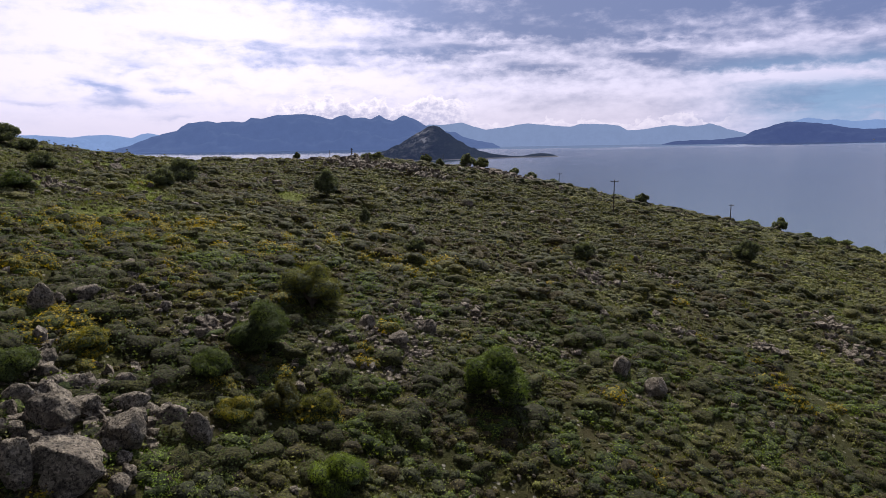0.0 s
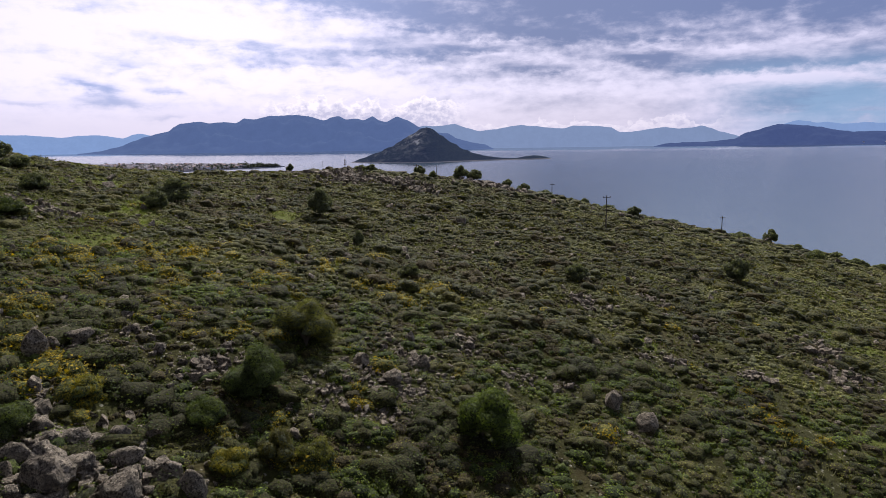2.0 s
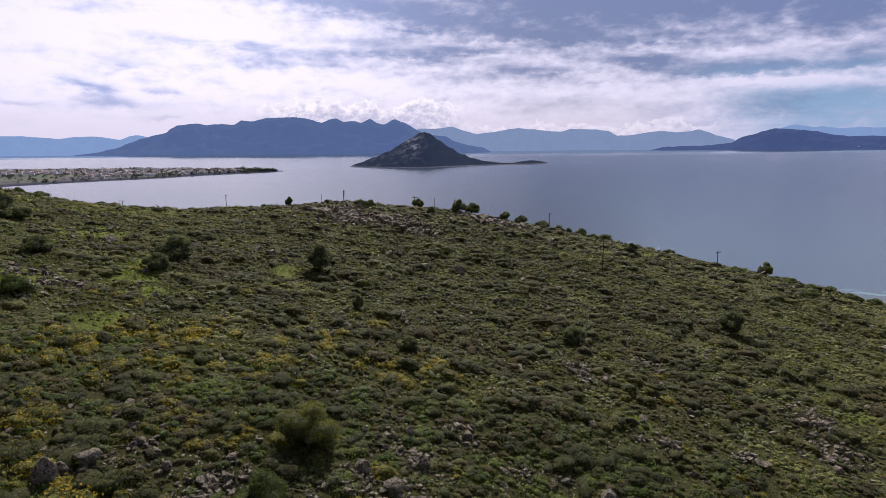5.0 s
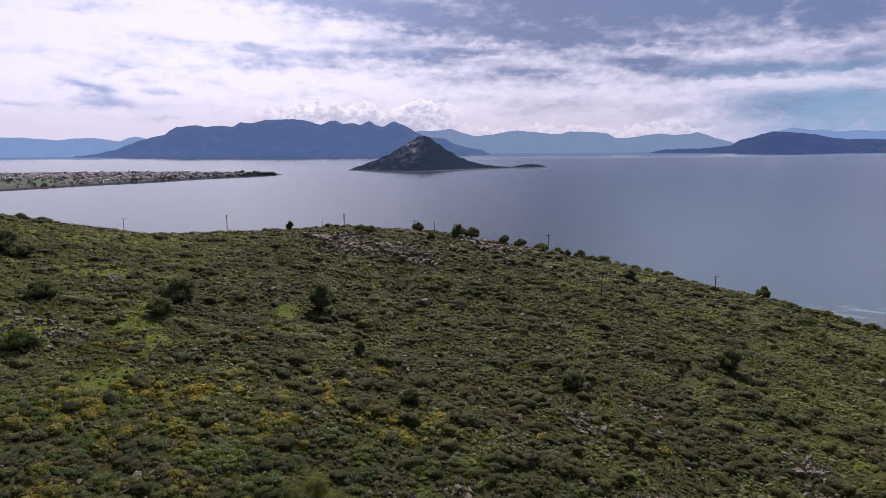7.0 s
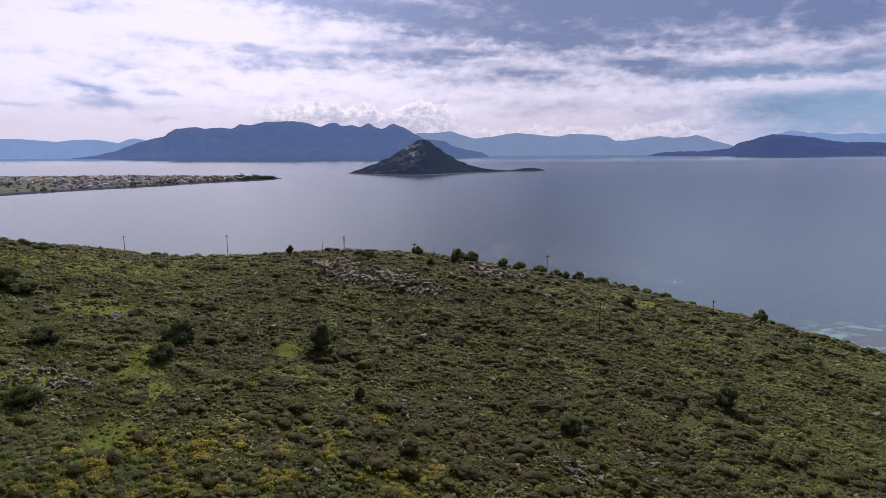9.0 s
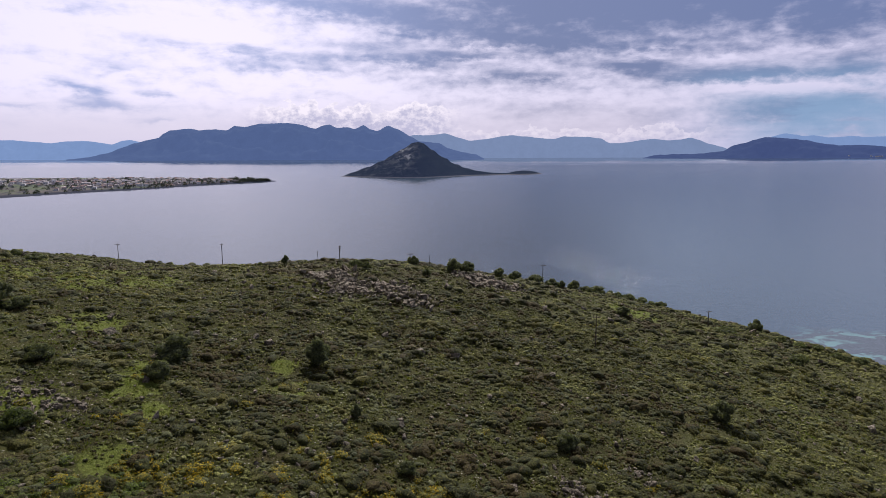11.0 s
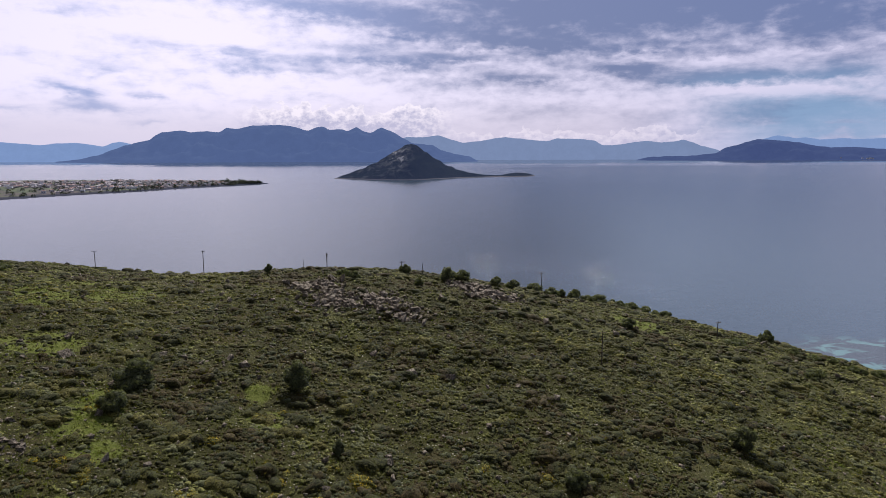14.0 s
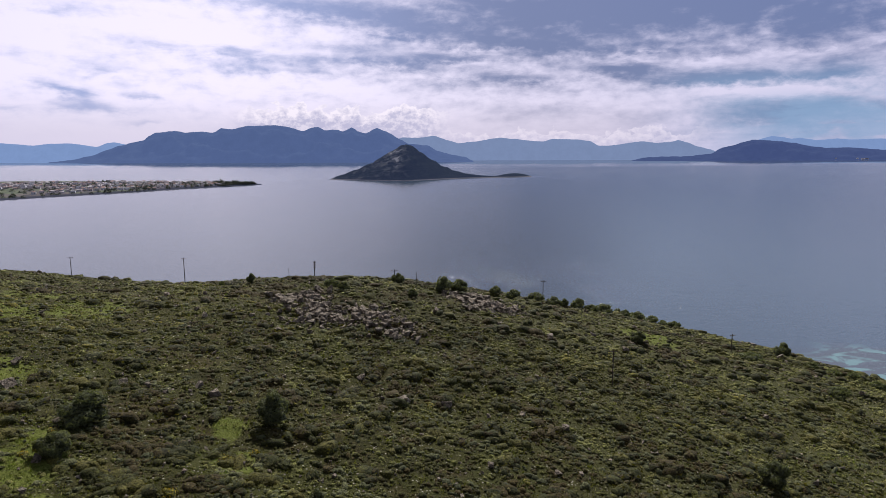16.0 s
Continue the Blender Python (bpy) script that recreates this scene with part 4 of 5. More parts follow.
tufts("meadow_grass", 3.4, FORE, 19, lawn, (0.20, 0.30), (0.7, 1.3), 8, 0.10, "fresh green grass in a clearing", meadowy)
tufts("meadow_grass", 6.5, NEAR, 48, lawn, (0.22, 0.30), (0.7, 1.2), 7, 0.13, "fresh green grass in a clearing on the slope", meadowy)
tufts("meadow_grass", 1.6, (108, 250), 20, lawn, (0.30, 0.30), (0.6, 1.0), 6, 0.18, "fresh green grass in a clearing on the upper slope", meadowy)
tufts("grass_tufts", 3.0, FORE, 24, turf, (0.20, 0.35), (0.8, 1.5), 7, 0.10, "short green grass tufts between the shrubs", grassy)
tufts("grass_tufts", 3.6, NEAR, 49, turf, (0.24, 0.35), (0.7, 1.3), 5, 0.16, "short green grass of the slope", grassy)
tufts("grass_tufts", 2.2, MIDDLE, 25, turf, (0.30, 0.35), (0.6, 1.1), 4, 0.24, "short green grass of the upper slope", grassy)
tufts("dry_grass_tufts", 1.3, (22, 108), 13, dry, (0.20, 0.3), (0.9, 1.7), 6, 0.10, "pale dry grass tufts", strawy)
tufts("dry_grass_tufts", 1.0, (108, 200), 14, dry, (0.26, 0.3), (0.8, 1.5), 4, 0.20, "pale dry grass tufts on the upper slope", strawy)


# ---- stones ----
def stone_template(seed, detail, chops=9):
    """A chipped boulder of radius 1 with flat faces, sunk a little at its base."""
    bm = bmesh.new()
    bmesh.ops.create_icosphere(bm, subdivisions=detail, radius=1.0)
    r = np.random.default_rng(seed)
    v = np.array([p.co for p in bm.verts])
    f = np.array([[p.index for p in q.verts] for q in bm.faces])
    bm.free()
    for _ in range(chops):
        n = r.normal(size=3)
        n /= np.linalg.norm(n)
        d = r.uniform(0.58, 0.88)
        over = np.maximum(v @ n - d, 0)
        v -= over[:, None] * n * 0.97
    v *= r.uniform(0.75, 1.25, 3)
    v += v * (0.05 * np.sin(v @ r.normal(0, 3, 3) + 1) + 0.03 * np.sin(v @ r.normal(0, 8, 3)))[:, None]
    return v, f


def block_template(seed):
    """A small angular stone: the hull of a few points near the faces of a cube."""
    r = np.random.default_rng(seed)
    p = r.uniform(-1, 1, (11, 3))
    axis = r.integers(0, 3, 11)
    p[np.arange(11), axis] = np.sign(p[np.arange(11), axis]) * r.uniform(0.75, 1.0, 11)
    bm = bmesh.new()
    for q in p:
        bm.verts.new(q)
    got = bmesh.ops.convex_hull(bm, input=bm.verts)
    bmesh.ops.delete(bm, geom=[v for v in got["geom_interior"] if isinstance(v, bmesh.types.BMVert)], context="VERTS")
    bm.verts.index_update()
    v, f = np.array([q.co for q in bm.verts]), np.array([[q.index for q in t.verts] for t in bm.faces])
    bm.free()
    return v, f


def stones(name, places, radius, label, seed):
    r = np.random.default_rng(seed)
    kinds = [block_template(seed * 5 + k) for k in range(14)]
    z = ground(places[:, 0], places[:, 1])
    vs, fs, at = [], [], 0
    for (x, y), h, s in zip(places, z, radius):
        v, f = kinds[r.integers(0, 14)]
        a, c = r.uniform(0, 6.28), np.array([1, r.uniform(0.6, 1.1), r.uniform(0.5, 0.95)])
        w = v * c * s
        lean = r.normal(0, 0.25)
        w = np.stack([w[:, 0] * math.cos(a) - w[:, 1] * math.sin(a) + x, w[:, 0] * math.sin(a) + w[:, 1] * math.cos(a) + y, w[:, 2] + lean * w[:, 0] + h + 0.40 * s], 1)
        vs.append(w), fs.append(f + at)
        at += len(v)
    return tagged(soup(name, np.concatenate(vs), np.concatenate(fs), stone), label, "stones", kind="stuff")


rocky = lambda x, y: np.clip(around(x, y, SCREES) ** 1.5, 0.008, 1)
outcrop = lambda x, y: np.clip(1.3 * around(x, y, SCREES) ** 2.2, 0.002, 1)
p = strewn(11.0, FORE, 51, rocky)
stones("scree_stones", p, np.minimum(0.6, np.exp(np.random.default_rng(52).normal(math.log(0.16), 0.50, len(p)))), "grey-brown limestone rubble between the shrubs", 53)
p = strewn(8.0, NEAR, 50, rocky)
stones("scree_stones", p, np.minimum(0.7, np.exp(np.random.default_rng(64).normal(math.log(0.26), 0.50, len(p)))), "grey-brown limestone rubble on the slope", 65)
p = strewn(3.4, (108, 250), 54, outcrop)
stones("outcrop_stones", p, np.minimum(1.2, np.exp(np.random.default_rng(55).normal(math.log(0.38), 0.6, len(p)))), "pale grey limestone blocks of the outcrop", 56)
p = strewn(0.15, (22, 240), 57, lambda x, y: 0.15 + 0.85 * patchy(x, y, 13, 61))
stones("loose_stones", p, np.exp(np.random.default_rng(58).normal(math.log(0.17), 0.45, len(p))), "small pale stones strewn over the slope", 59)


rng = np.random.default_rng(62)
p = rng.normal((-22, 32), (4.0, 3.4), (240, 2))
stones("boulder_rubble", p, np.minimum(0.75, np.exp(rng.normal(math.log(0.27), 0.45, len(p)))), "broken grey limestone packed between the boulders", 63)


def boulder(x, y, half, tall, seed, label="weathered grey-purple limestone boulder with pale lichen"):
    """A rounded block of rock, half its width and its height over its width given, standing in the ground."""
    half, tall = 0.88 * half, 0.9 * tall
    v, f = stone_template(seed, 4, 16)
    r = np.random.default_rng(seed)
    low, high = v.min(0), v.max(0)
    v = (v - (low + high) / 2) / (high - low) * 2
    v = v * np.array([1, r.uniform(0.75, 0.95), 1.25 * tall]) * half
    v += 0.035 * half * rugged(v[:, 0] * 7, v[:, 1] * 7 + v[:, 2] * 9, seed, 6.0 * half)[:, None]
    ob = soup("boulder", v, f, stone, smooth=True)
    ob.location = (x, y + 0.6 * half, height(x, y + 0.6 * half) + 0.80 * tall * half)
    ob.rotation_euler = (0, 0, r.uniform(-0.35, 0.35))
    return tagged(ob, label, "boulder", group="boulders on the slope")


HEAP = [(-19.9, 26.0, 2.39, 0.64), (-22.9, 29.9, 1.79, 0.89), (-19.3, 30.3, 1.47, 0.88), (-21.1, 34.3, 1.21, 0.63), (-18.2, 33.7, 1.17, 0.87), (-16.2, 32.8, 0.94, 1.45), (-21.4, 25.0, 1.05, 1.5), (-26.2, 31.9, 1.06, 0.77),
        (-22.5, 36.2, 0.84, 1.0), (-26.6, 35.1, 0.97, 0.67), (-19.8, 32.7, 0.77, 0.95), (-19.4, 29.6, 0.62, 0.82), (-18.6, 29.3, 0.54, 0.87), (-17.8, 27.2, 0.79, 0.74), (-17.9, 28.6, 0.46, 1.15), (-22.4, 32.0, 0.90, 0.78)]
LOOSE = [(-28.3, 37.3, 0.77, 0.71), (-32.8, 43.4, 1.08, 1.1), (-32.2, 44.7, 0.68, 0.85), (-30.9, 45.9, 1.31, 0.56), (14.8, 58.1, 1.06, 1.11), (17.8, 56.3, 1.34, 0.78), (-5.8, 62.1, 0.65, 1.18), (-4.1, 57.3, 0.83, 1.0),
         (-22.7, 28.5, 0.81, 0.55), (-19.7, 34.5, 0.68, 0.82), (-25.7, 30.5, 0.59, 1.0), (-24.6, 34.8, 1.05, 0.6), (-23.5, 35.3, 0.84, 0.65), (-28.0, 33.3, 0.51, 1.0), (-16.9, 33.2, 0.46, 1.7), (-24.1, 28.8, 0.75, 0.65),
         (-20.9, 36.0, 0.62, 0.8), (-25.3, 47.9, 0.57, 0.91), (-29.8, 39.1, 0.61, 1.2), (-25.9, 34.3, 0.84, 0.6), (-27.8, 35.8, 0.66, 0.67), (-9.5, 53.5, 0.9, 0.8), (-6.5, 52.0, 1.0, 0.7)]
for n, (x, y, half, tall) in enumerate(HEAP + LOOSE):
    boulder(x, y, half, tall, 300 + n)


# ---- parts ----
def part(name, verts, faces, mat, parent, label="", smooth=False):
    ob = soup(name, verts, faces, mat, smooth)
    ob.parent = parent
    return tagged(ob, label)


def tube(points, radii, sides=8):
    """A tapered tube along points, closed at both ends."""
    vs, fs = [], []
    pts = [Vector(p) for p in points]
    for i, (p, r) in enumerate(zip(pts, radii)):
        d = (pts[min(i + 1, len(pts) - 1)] - pts[max(i - 1, 0)]).normalized()
        a = d.orthogonal().normalized()
        b = d.cross(a)
        vs += [p + r * (math.cos(t) * a + math.sin(t) * b) for t in np.linspace(0, 6.2832, sides, endpoint=False)]
    for i in range(len(pts) - 1):
        for k in range(sides):
            m = (k + 1) % sides
            q = [i * sides + k, i * sides + m, (i + 1) * sides + m, (i + 1) * sides + k]
            fs += [(q[0], q[1], q[2]), (q[0], q[2], q[3])]
    for i, end in ((0, pts[0]), (len(pts) - 1, pts[-1])):
        vs.append(end)
        fs += [(len(vs) - 1, i * sides + k, i * sides + (k + 1) % sides) for k in range(sides)]
    return np.array([tuple(v) for v in vs]), np.array(fs)


def joined(pieces):
    vs, fs, at = [], [], 0
    for v, f in pieces:
        vs.append(np.asarray(v, float)), fs.append(np.asarray(f) + at)
        at += len(v)
    return np.concatenate(vs), np.concatenate(fs)


def block(x0, x1, y0, y1, z0, z1):
    v = np.array([(x, y, z) for z in (z0, z1) for y in (y0, y1) for x in (x0, x1)], float)
    f = np.array([(0, 2, 1), (1, 2, 3), (4, 5, 6), (5, 7, 6), (0, 1, 4), (1, 5, 4), (2, 6, 3), (3, 6, 7), (0, 4, 2), (2, 4, 6), (1, 3, 5), (3, 7, 5)])
    return v, f


def make_bark(gr, where):
    n = gr.noise(gr.add("ShaderNodeVectorMath", {0: where, 1: (6.0, 6.0, 1.2)}, operation="MULTIPLY"), 2.0, 5.0, 0.7)
    return surface(gr, gr.mix(n, (0.045, 0.036, 0.028), (0.14, 0.115, 0.09)), 0.95, gr.bump(n, 0.8, 0.05), spec=0.1)


bark = material("grey_bark", make_bark)
olive = make_foliage("olive_leaves", (0.046, 0.053, 0.027), (0.140, 0.152, 0.078), (0.082, 0.092, 0.047), size=0.3, lit=0.45)
# crown cores in darker leaf tones, which paint in the shade inside the crown
olive_core = make_bush("shaded_olive_crown", [(0.040, 0.046, 0.023), (0.062, 0.068, 0.036)])
green_core = make_bush("shaded_evergreen_crown", [(0.030, 0.040, 0.013), (0.048, 0.060, 0.020)])


def tree(x, y, tall, wide, seed, name="olive_tree", label="wild olive tree with a dense grey-green crown", stem=0.22, leaves=2600, leaf=0.13, mat=None, core=None, group="trees on the slope"):
    """A tapered trunk with limbs, and a crown of small leaf sprays in uneven lobes."""
    r = np.random.default_rng(seed)
    base = new(name)
    tagged(base, label, "tree", group=group)
    base.location = (x, y, height(x, y) - 0.08)
    top = stem * tall
    lean = r.normal(0, 0.08, 2) * tall
    fork = Vector((lean[0] * 0.4, lean[1] * 0.4, max(top, 0.25)))
    pieces = [tube([(0, 0, -0.15), (lean[0] * 0.15, lean[1] * 0.15, fork.z * 0.5), fork], [0.055 * tall, 0.042 * tall, 0.036 * tall])]
    lobes = []
    count = 9
    for k in range(count):
        a = 6.283 * k / (count - 2) + r.uniform(-0.4, 0.4)
        out = (0.30 if k < count - 2 else 0.08) * wide * r.uniform(0.75, 1.25)
        h = tall * (r.uniform(0.30, 0.70) if k < count - 2 else r.uniform(0.72, 0.82))
        if stem < 0.12:
            h *= 0.85
        tip = Vector((math.cos(a) * out + lean[0], math.sin(a) * out + lean[1], h))
        pieces.append(tube([fork, fork.lerp(tip, 0.5) + Vector((0, 0, 0.06 * tall)), tip], [0.026 * tall, 0.016 * tall, 0.006 * tall], 6))
        lobes.append((tip, wide * r.uniform(0.19, 0.27), tall * r.uniform(0.18, 0.26)))
    v, f = joined(pieces)
    part("trunk", v, f, bark, base, "gnarled grey trunk and limbs")
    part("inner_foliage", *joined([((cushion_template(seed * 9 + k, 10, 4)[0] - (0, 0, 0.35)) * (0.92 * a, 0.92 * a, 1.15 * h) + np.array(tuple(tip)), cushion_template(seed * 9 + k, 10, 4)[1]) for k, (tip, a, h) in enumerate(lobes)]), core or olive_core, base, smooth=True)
    which = r.integers(0, count, leaves)
    d = r.normal(size=(leaves, 3))
    d /= np.linalg.norm(d, axis=1)[:, None]
    reach = r.uniform(0.5, 1.0, leaves) ** 0.35 * r.choice([1.0, 1.0, 1.08, 1.2], leaves)
    c = np.array([tuple(lobes[i][0]) for i in which]) + d * reach[:, None] * np.array([(lobes[i][1], lobes[i][1], lobes[i][2]) for i in which])
    low = 0.04 * tall if stem < 0.12 else 0.5 * stem * tall
    c[:, 2] = np.maximum(c[:, 2], low * r.uniform(0.4, 1.4, leaves))
    n = d + r.normal(0, 0.45, (leaves, 3))
    n /= np.linalg.norm(n, axis=1)[:, None]
    a = np.cross(n, r.normal(size=(leaves, 3)))
    a /= np.linalg.norm(a, axis=1)[:, None]
    b, s = np.cross(n, a), leaf * r.uniform(0.6, 1.5, (leaves, 1))
    tri = np.stack([c + a * s * 1.2, c - 0.6 * a * s + b * s * 0.7, c - 0.5 * a * s - 0.7 * b * s], 1)
    part("crown", tri.reshape(-1, 3), np.arange(leaves * 3).reshape(-1, 3), mat or olive, base, "uneven crown of small leaves")
    return base


bushy = dict(name="evergreen_bush", stem=0.08, group="large bushes on the slope")
tree(-15.2, 56.0, 5.0, 5.2, 1, label="large olive-green evergreen bush on the stony slope", leaves=15000, leaf=0.06, mat=leafage, **bushy)
tree(-16.4, 45.6, 4.6, 4.4, 2, label="tall dark green bush beside limestone rubble", leaves=13000, leaf=0.06, mat=lentisk, core=green_core, **bushy)
tree(1.3, 48.4, 4.7, 5.0, 3, label="round dark green carob tree with its trunk showing", stem=0.25, leaves=15000, leaf=0.08, mat=carob_leaves, core=green_core, name="carob_tree")
tree(-27.6, 115.5, 5.6, 4.4, 4, stem=0.28, leaves=4200, leaf=0.16)
tree(-52.3, 109.2, 4.4, 6.4, 5, label="spreading wild olive tree with a broad low crown", stem=0.24, leaves=4600, leaf=0.16)
tree(-51.3, 98.6, 3.4, 4.0, 6, label="rounded grey-green bush by a patch of grass", leaves=3800, leaf=0.15, **bushy)
tree(-70.5, 98.5, 3.4, 4.6, 7, label="rounded grey-green bush on the upper slope", leaves=3800, leaf=0.15, **bushy)
tree(54.0, 123.6, 4.6, 4.2, 8, label="small wild olive tree with a bushy crown", leaves=3800, leaf=0.16)
tree(18.0, 100.4, 3.0, 3.4, 9, label="small round evergreen bush beside stones", leaves=3000, leaf=0.13, **bushy)
tree(-7.5, 84.0, 2.4, 2.6, 10, label="small upright grey-green bush", leaves=2600, leaf=0.11, **bushy)
tree(-17.4, 97.2, 2.5, 1.7, 11, label="slim young olive tree", leaves=2000, leaf=0.11, stem=0.15)
tree(-94.5, 121, 4.2, 6.0, 12, label="wild olive tree with a bare trunk on the ridge", leaves=4200, leaf=0.16, stem=0.42)
tree(-90.5, 122, 2.6, 4.5, 13, label="low dark bush on the ridge", leaves=2200, leaf=0.16, **bushy)
# single bushes among the low shrubs
tree(-8.0, 33.4, 2.4, 3.3, 14, label="round bright green bush on the stony slope", leaves=9000, leaf=0.05, mat=fresh_leaves, core=green_core, **bushy)
tree(-27.8, 34.4, 2.6, 3.2, 15, label="dark green bush beside the boulders", leaves=8000, leaf=0.055, mat=lentisk, core=green_core, **bushy)
tree(-13.0, 39.6, 2.3, 2.8, 16, label="olive-brown bush with loose twigs", leaves=7000, leaf=0.055, mat=olive_tips, core=olive_core, **bushy)
tree(-10.6, 40.2, 2.1, 2.6, 17, label="olive-green bush with loose twigs", leaves=7000, leaf=0.055, mat=leafage, core=olive_core, **bushy)
tree(-18.4, 41.0, 2.2, 3.0, 18, label="dark green bush below limestone rubble", leaves=7000, leaf=0.055, mat=lentisk, core=green_core, **bushy)
tree(-15.4, 37.2, 1.9, 2.6, 19, label="broom bush in yellow flower beside the boulders", leaves=6000, leaf=0.055, mat=broom_sprays, core=green_core, **bushy)
tree(-27.0, 40.4, 1.9, 2.9, 20, label="broom bush in yellow flower on the stony slope", leaves=6000, leaf=0.055, mat=broom_sprays, core=green_core, **bushy)
tree(-60.0, 77.2, 3.0, 4.0, 21, label="rounded dark green bush by limestone rubble", leaves=4200, leaf=0.11, mat=lentisk, core=green_core, **bushy)
# along the brow of the hill
BROW = [(-56.5, 197.5, 3.2, 2.8), (-33, 192, 3.0, 4.0), (-29, 187, 2.8, 3.0), (-16, 204, 3.6, 5.0), (-11, 188, 3.2, 2.8), (-2.5, 199, 4.6, 4.4), (1.8, 201, 4.6, 5.0), (13, 210, 3.4, 5.0),
        (18.5, 212, 3.2, 5.0), (26.4, 220, 3.0, 5.0), (32.6, 224, 3.4, 4.6), (37, 226, 2.8, 4.0), (42, 228, 3.2, 5.4), (46, 228, 2.8, 3.6), (51, 231, 2.8, 6.0), (57, 238, 2.6, 5.0),
        (62.2, 244, 3.8, 4.6), (66, 243, 2.8, 5.0), (69.7, 238, 2.4, 5.0), (72.5, 234, 2.2, 5.0), (74, 228, 2.2, 4.6), (48.9, 185.2, 3.4, 3.0), (85, 197, 3.0, 6.0), (99.5, 207.5, 4.8, 4.4), (98, 177, 3.2, 6.4),
        (117, 201, 3.0, 3.8), (121, 197, 2.2, 4.0), (125, 198, 2.2, 3.4), (130, 199, 3.2, 5.0), (-127, 180, 2.4, 5.0), (-133, 180, 2.4, 4.0), (-64.9, 197, 1.6, 2.4), (106, 203, 1.8, 4.0), (111, 201, 1.6, 3.4)]
for n, (x, y, h, w) in enumerate(BROW):
    if h > 4:
        tree(x, y, h, w, 40 + n, label="dark olive tree on the brow above the sea", stem=0.25, leaves=1500, leaf=0.24, group="trees along the brow")
    else:
        tree(x, y, h * (1.3 if 10 < x < 80 and y > 205 else 1.05) * (1.0, 0.72, 0.9)[n % 3], w * (0.8, 1.1, 1.0, 0.7)[n % 4], 40 + n, name="evergreen_bush", label="dark evergreen bush on the brow above the sea", stem=0.08, leaves=1300, leaf=0.22, group="bushes along the brow")


# ---- utility poles ----
def make_pole_wood(gr, where):
    n = gr.noise(gr.add("ShaderNodeVectorMath", {0: where, 1: (8.0, 8.0, 0.8)}, operation="MULTIPLY"), 2.0, 5.0)
    return surface(gr, gr.mix(n, (0.035, 0.028, 0.022), (0.10, 0.08, 0.065)), 0.85, spec=0.2)


pole_wood = material("tarred_wood", make_pole_wood)
ceramic = material("brown_ceramic", lambda gr, where: surface(gr, gr.mix(gr.noise(where, 20.0), (0.09, 0.04, 0.025), (0.14, 0.07, 0.04)), 0.25, spec=0.5))


def utility_pole(x, y, top, turn, arm=1.9, rungs=1, label="dark wooden utility pole with a crossarm and insulators", radius=0.15):
    base = new("utility_pole")
    z = height(x, y)
    base.location, base.rotation_euler = (x, y, z), (0, 0, radians(turn))
    tagged(base, label, "utility pole", group="poles of the power line")
    tall = top - z
    part("pole", *tube([(0, 0, -0.4), (0, 0, tall * 0.5), (0, 0, tall)], [radius, radius * 0.85, radius * 0.7]), pole_wood, base)
    for k in range(rungs if arm else 0):
        h = tall - 0.45 - 0.75 * k
        bar = part("crossarm", *block(-arm / 2, arm / 2, -0.19, -0.07, h - 0.07, h + 0.07), pole_wood, base)
        for s in (-0.46, 0.0, 0.46):
            part("insulator", *tube([(s * arm, -0.13, h + 0.07), (s * arm, -0.13, h + 0.16), (s * arm, -0.13, h + 0.30)], [0.035, 0.08, 0.05], 8), ceramic, bar)
    return base


utility_pole(33.4, 151.3, 49.6, 5)
utility_pole(30.8, 233, 47.0, 12)
utility_pole(80.2, 199.5, 38.3, 20)
utility_pole(-17.3, 208, 55.6, 10)
utility_pole(-42, 212, 57.4, 60, arm=1.0, rungs=3, label="dark wooden utility pole with three short crossarms")
utility_pole(-93, 237.5, 54.1, 25, arm=1.3)
utility_pole(-149, 264, 49.9, 10, arm=2.2)
utility_pole(-10.6, 207, 55.0, 0, arm=0, label="thin bare wooden post on the brow", radius=0.1)
utility_pole(-47.5, 203, 57.0, 0, arm=0, label="thin bare wooden post on the brow", radius=0.08)


# ---- the town on the peninsula ----
def make_plaster(name, colour):
    def build(gr, where):
        n = gr.noise(where, 0.6, 4.0, 0.7)
        return surface(gr, gr.mix(n, tuple(0.8 * v for v in colour), colour), 0.9, spec=0.2)
    return material(name, build)


plasters = [make_plaster("white_plaster", (0.74, 0.72, 0.79)), make_plaster("cream_plaster", (0.53, 0.48, 0.52)), make_plaster("grey_plaster", (0.44, 0.42, 0.45)), make_plaster("rose_plaster", (0.52, 0.42, 0.45))]
tile_red, concrete = make_plaster("clay_roof_tiles", (0.26, 0.17, 0.16)), make_plaster("flat_concrete_roof", (0.46, 0.43, 0.45))
dark_glass = material("dark_window", lambda gr, where: surface(gr, gr.mix(gr.noise(where, 2.0), (0.03, 0.035, 0.045), (0.06, 0.065, 0.075)), 0.15, spec=0.5))


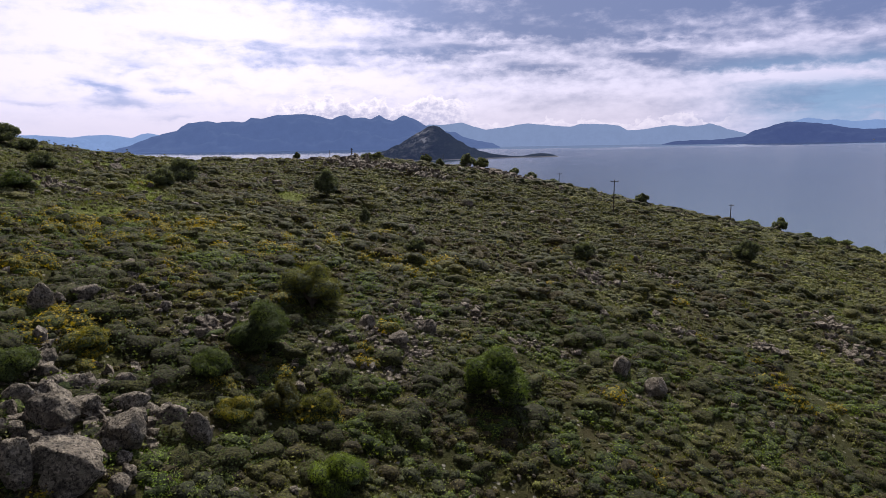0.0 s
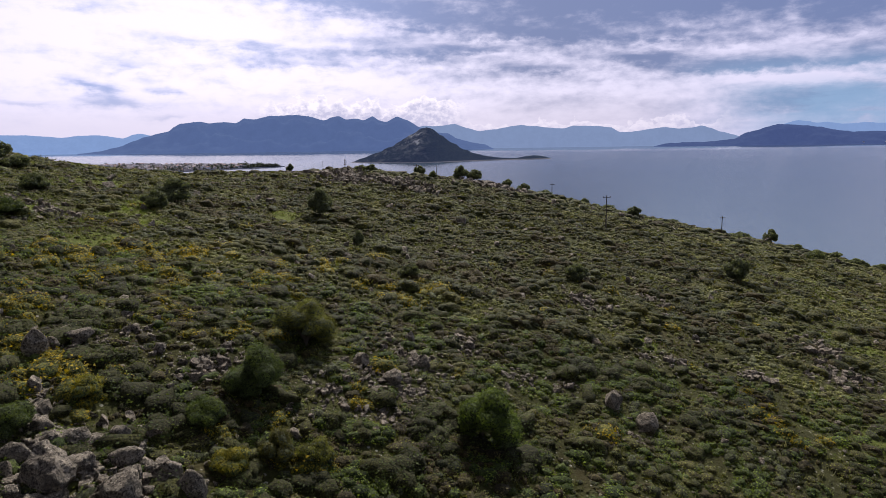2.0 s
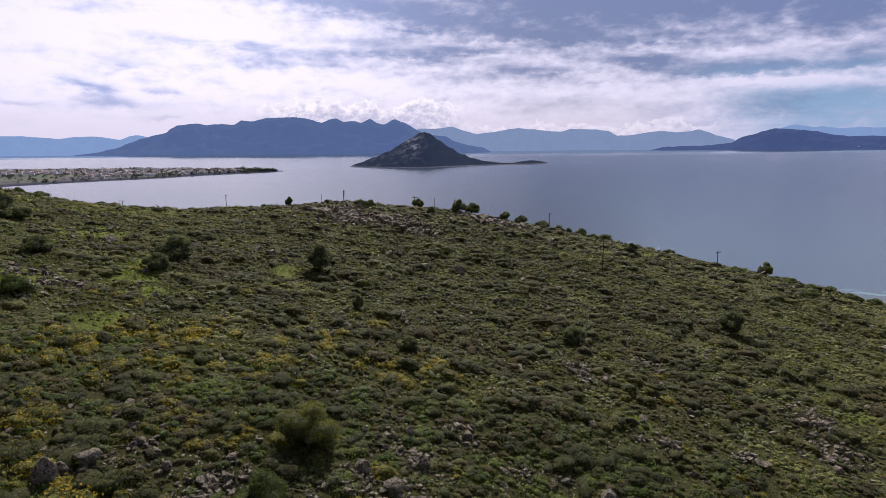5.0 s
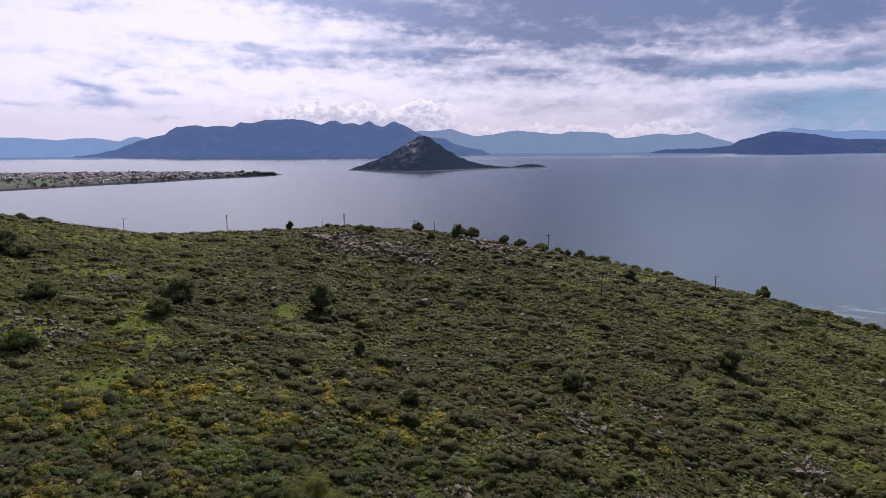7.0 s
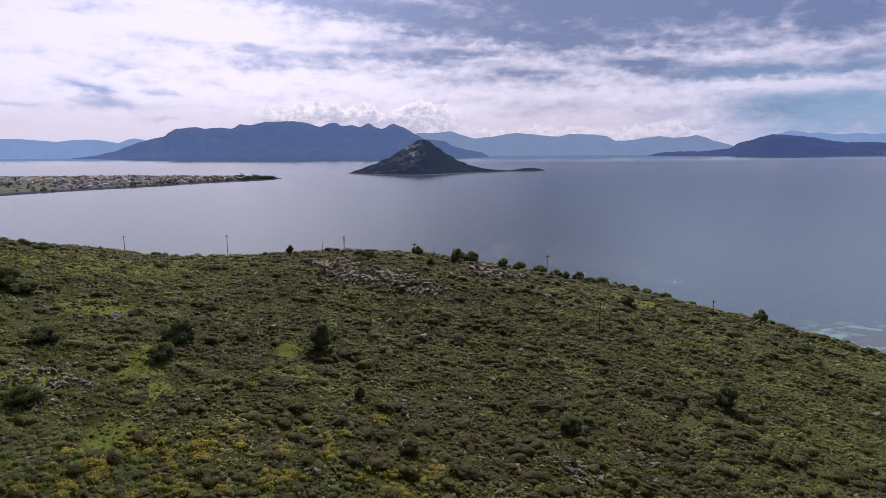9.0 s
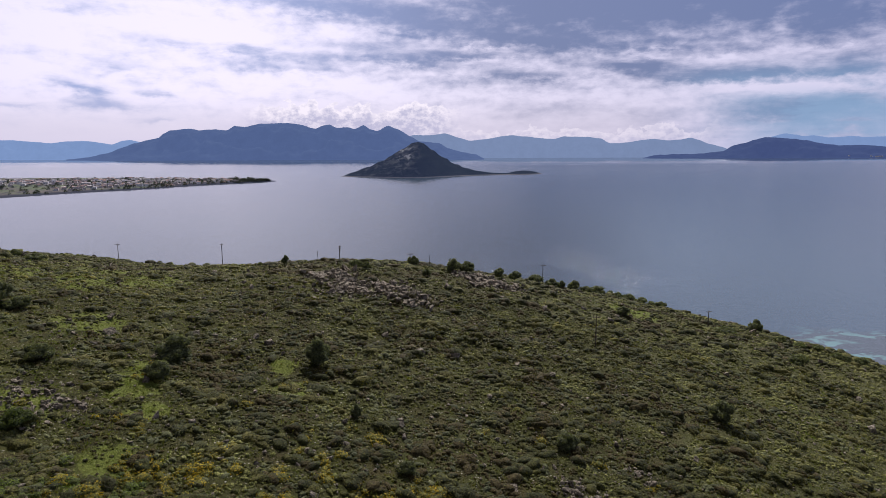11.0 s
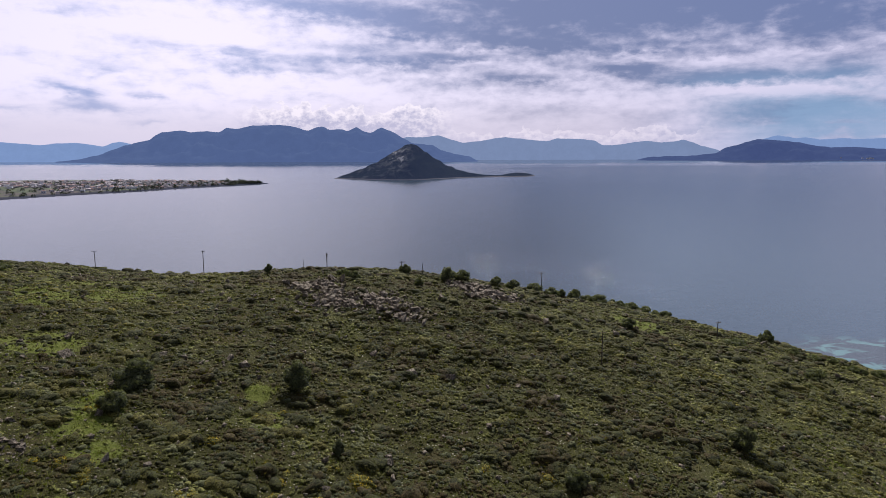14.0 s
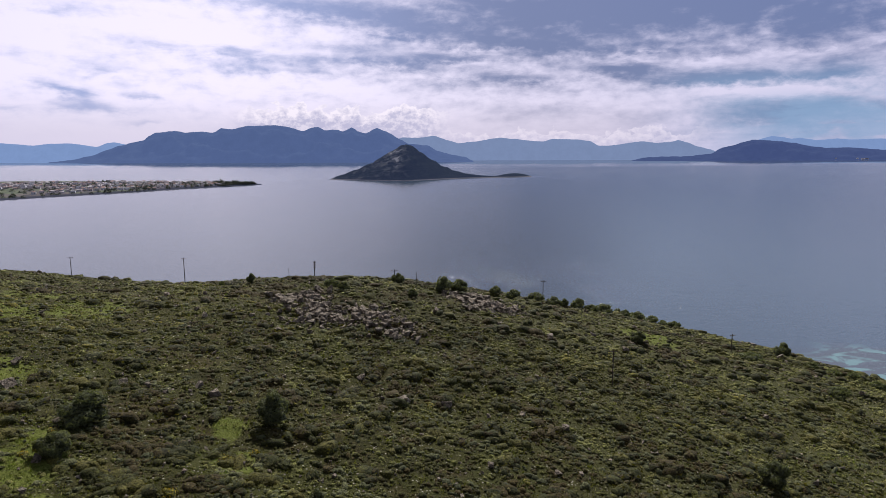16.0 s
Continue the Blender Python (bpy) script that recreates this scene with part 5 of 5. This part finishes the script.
def house(wide, deep, tall, hipped, wall, label):
    base = new("house")
    tagged(base, label, "house", group="houses of the town")
    body = part("wall", *block(-wide / 2, wide / 2, -deep / 2, deep / 2, -2, tall), wall, base)
    if hipped:
        e, r = 0.5, 0.26 * deep
        v = np.array([(-wide / 2 - e, -deep / 2 - e, tall), (wide / 2 + e, -deep / 2 - e, tall), (wide / 2 + e, deep / 2 + e, tall), (-wide / 2 - e, deep / 2 + e, tall), (-wide / 2 + deep / 2, 0, tall + r), (wide / 2 - deep / 2, 0, tall + r)])
        f = np.array([(0, 1, 5), (0, 5, 4), (2, 3, 4), (2, 4, 5), (1, 2, 5), (3, 0, 4), (0, 3, 2), (0, 2, 1)])
        part("roof", v, f, tile_red, base, "hipped roof of red clay tiles")
    else:
        part("roof", *block(-wide / 2 - 0.3, wide / 2 + 0.3, -deep / 2 - 0.3, deep / 2 + 0.3, tall, tall + 0.45), concrete, base, "flat concrete roof")
    floors = max(1, int((tall + 0.5) // 3))
    for k in range(floors):
        for s in (-0.28, 0.28):
            part("window", *block(s * wide - 0.7, s * wide + 0.7, -deep / 2 - 0.03, -deep / 2 + 0.1, k * 3 + 0.9, k * 3 + 2.3), dark_glass, body)
    return base


MODELS = [house(8, 6.5, 4.6, True, plasters[0], "white two-storey house with a red tiled roof"), house(7, 6.5, 3.0, False, plasters[1], "cream single-storey house with a flat roof"),
          house(9, 7, 5.2, False, plasters[0], "white two-storey house with a flat roof"), house(7.5, 6.5, 3.0, True, plasters[3], "rose single-storey house with a red tiled roof"),
          house(8.5, 7, 5.6, False, plasters[2], "grey two-storey apartment house with a flat roof"), house(7, 6, 4.6, True, plasters[1], "cream two-storey house with a red tiled roof")]
rt = np.random.default_rng(77)
spots, crowd = [], []
while len(spots) < 520:
    s = rt.uniform(70, 900)
    w = rt.uniform(0.12, 0.72) * s
    field = s > 430 and w > 0.48 * s
    if field or cape(s, w) < 2.6 or any((s - a) ** 2 + (w - b) ** 2 < 95 for a, b in spots):
        continue
    spots.append((s, w))
for n, (s, w) in enumerate(spots):
    x, y = cape_at(s, w)
    m = pose(x, y, float(cape(s, w)) - 0.6, 0, 0, 35 + rt.choice([0, 90, 0, 12, -15]) + rt.normal(0, 5))
    if n < len(MODELS):
        MODELS[n].matrix_basis = m
    elif n < 270:
        copy_thing(MODELS[rt.integers(0, len(MODELS))], m)


    else:
        crowd.append((m, rt.uniform(6.5, 9.5), rt.uniform(6, 7.5), rt.choice([3.0, 3.2, 4.8, 5.4])))
vs = []
for m, a, b, h in crowd:
    v, f = joined([block(-a / 2, a / 2, -b / 2, b / 2, -2, h), block(-a / 2 - 0.3, a / 2 + 0.3, -b / 2 - 0.3, b / 2 + 0.3, h + 0.01, h + 0.4), block(-0.28 * a - 0.7, -0.28 * a + 0.7, -b / 2 - 0.1, -b / 2, 0.9, 2.3)])
    vs.append((np.array([tuple(m @ Vector(q)) for q in v]), f))
tagged(soup("town_houses", *joined(vs), plasters[1]), "crowded pale plastered houses behind those of the shore", "houses", kind="stuff")


# leaf tones paled to blue-grey: the haze on these trees is painted in
far_leaves = make_foliage("hazed_pine_leaves", (0.036, 0.044, 0.044), (0.075, 0.085, 0.070), (0.055, 0.064, 0.056), lit=0.25)


def town_trees(n, seed, label, near=30, end=1150):
    r = np.random.default_rng(seed)
    out = []
    t = [leaf_template(26, 900 + k, 0.42) for k in range(4)]
    done = 0
    while done < n:
        s = r.uniform(near, end)
        w = r.uniform(0.1, 0.86) ** 0.8 * s
        if float(cape(s, w)) < (1.2 if end > 200 else 0.3):
            continue
        x, y = cape_at(s, w)
        big = r.uniform(1.8, 4.2) * (1.25 if s < 130 else 1)
        v = t[r.integers(0, 4)].reshape(-1, 3) * np.array([big, big, big * r.uniform(0.9, 1.5)])
        out.append(v + np.array([x, y, float(cape(s, w)) + 0.1 * big]))
        done += 1
    v = np.concatenate(out)
    return tagged(soup("town_trees", v, np.arange(len(v)).reshape(-1, 3), far_leaves), label, "vegetation", kind="stuff")


town_trees(620, 88, "dark green trees among the houses of the town")
town_trees(70, 89, "grove of dark pines at the tip of the peninsula", 6, 95)


# ---- the village under the far headland ----
rv = np.random.default_rng(91)
for k in range(22):
    a = rv.choice([0.600, 0.604, 0.608, 0.640, 0.645, 0.650]) + rv.normal(0, 0.0035)
    y = 4562 + rv.uniform(4, 26)
    copy_thing(MODELS[2], pose(a * y, y, rv.uniform(3, 14), 0, 0, rv.uniform(-30, 30)))
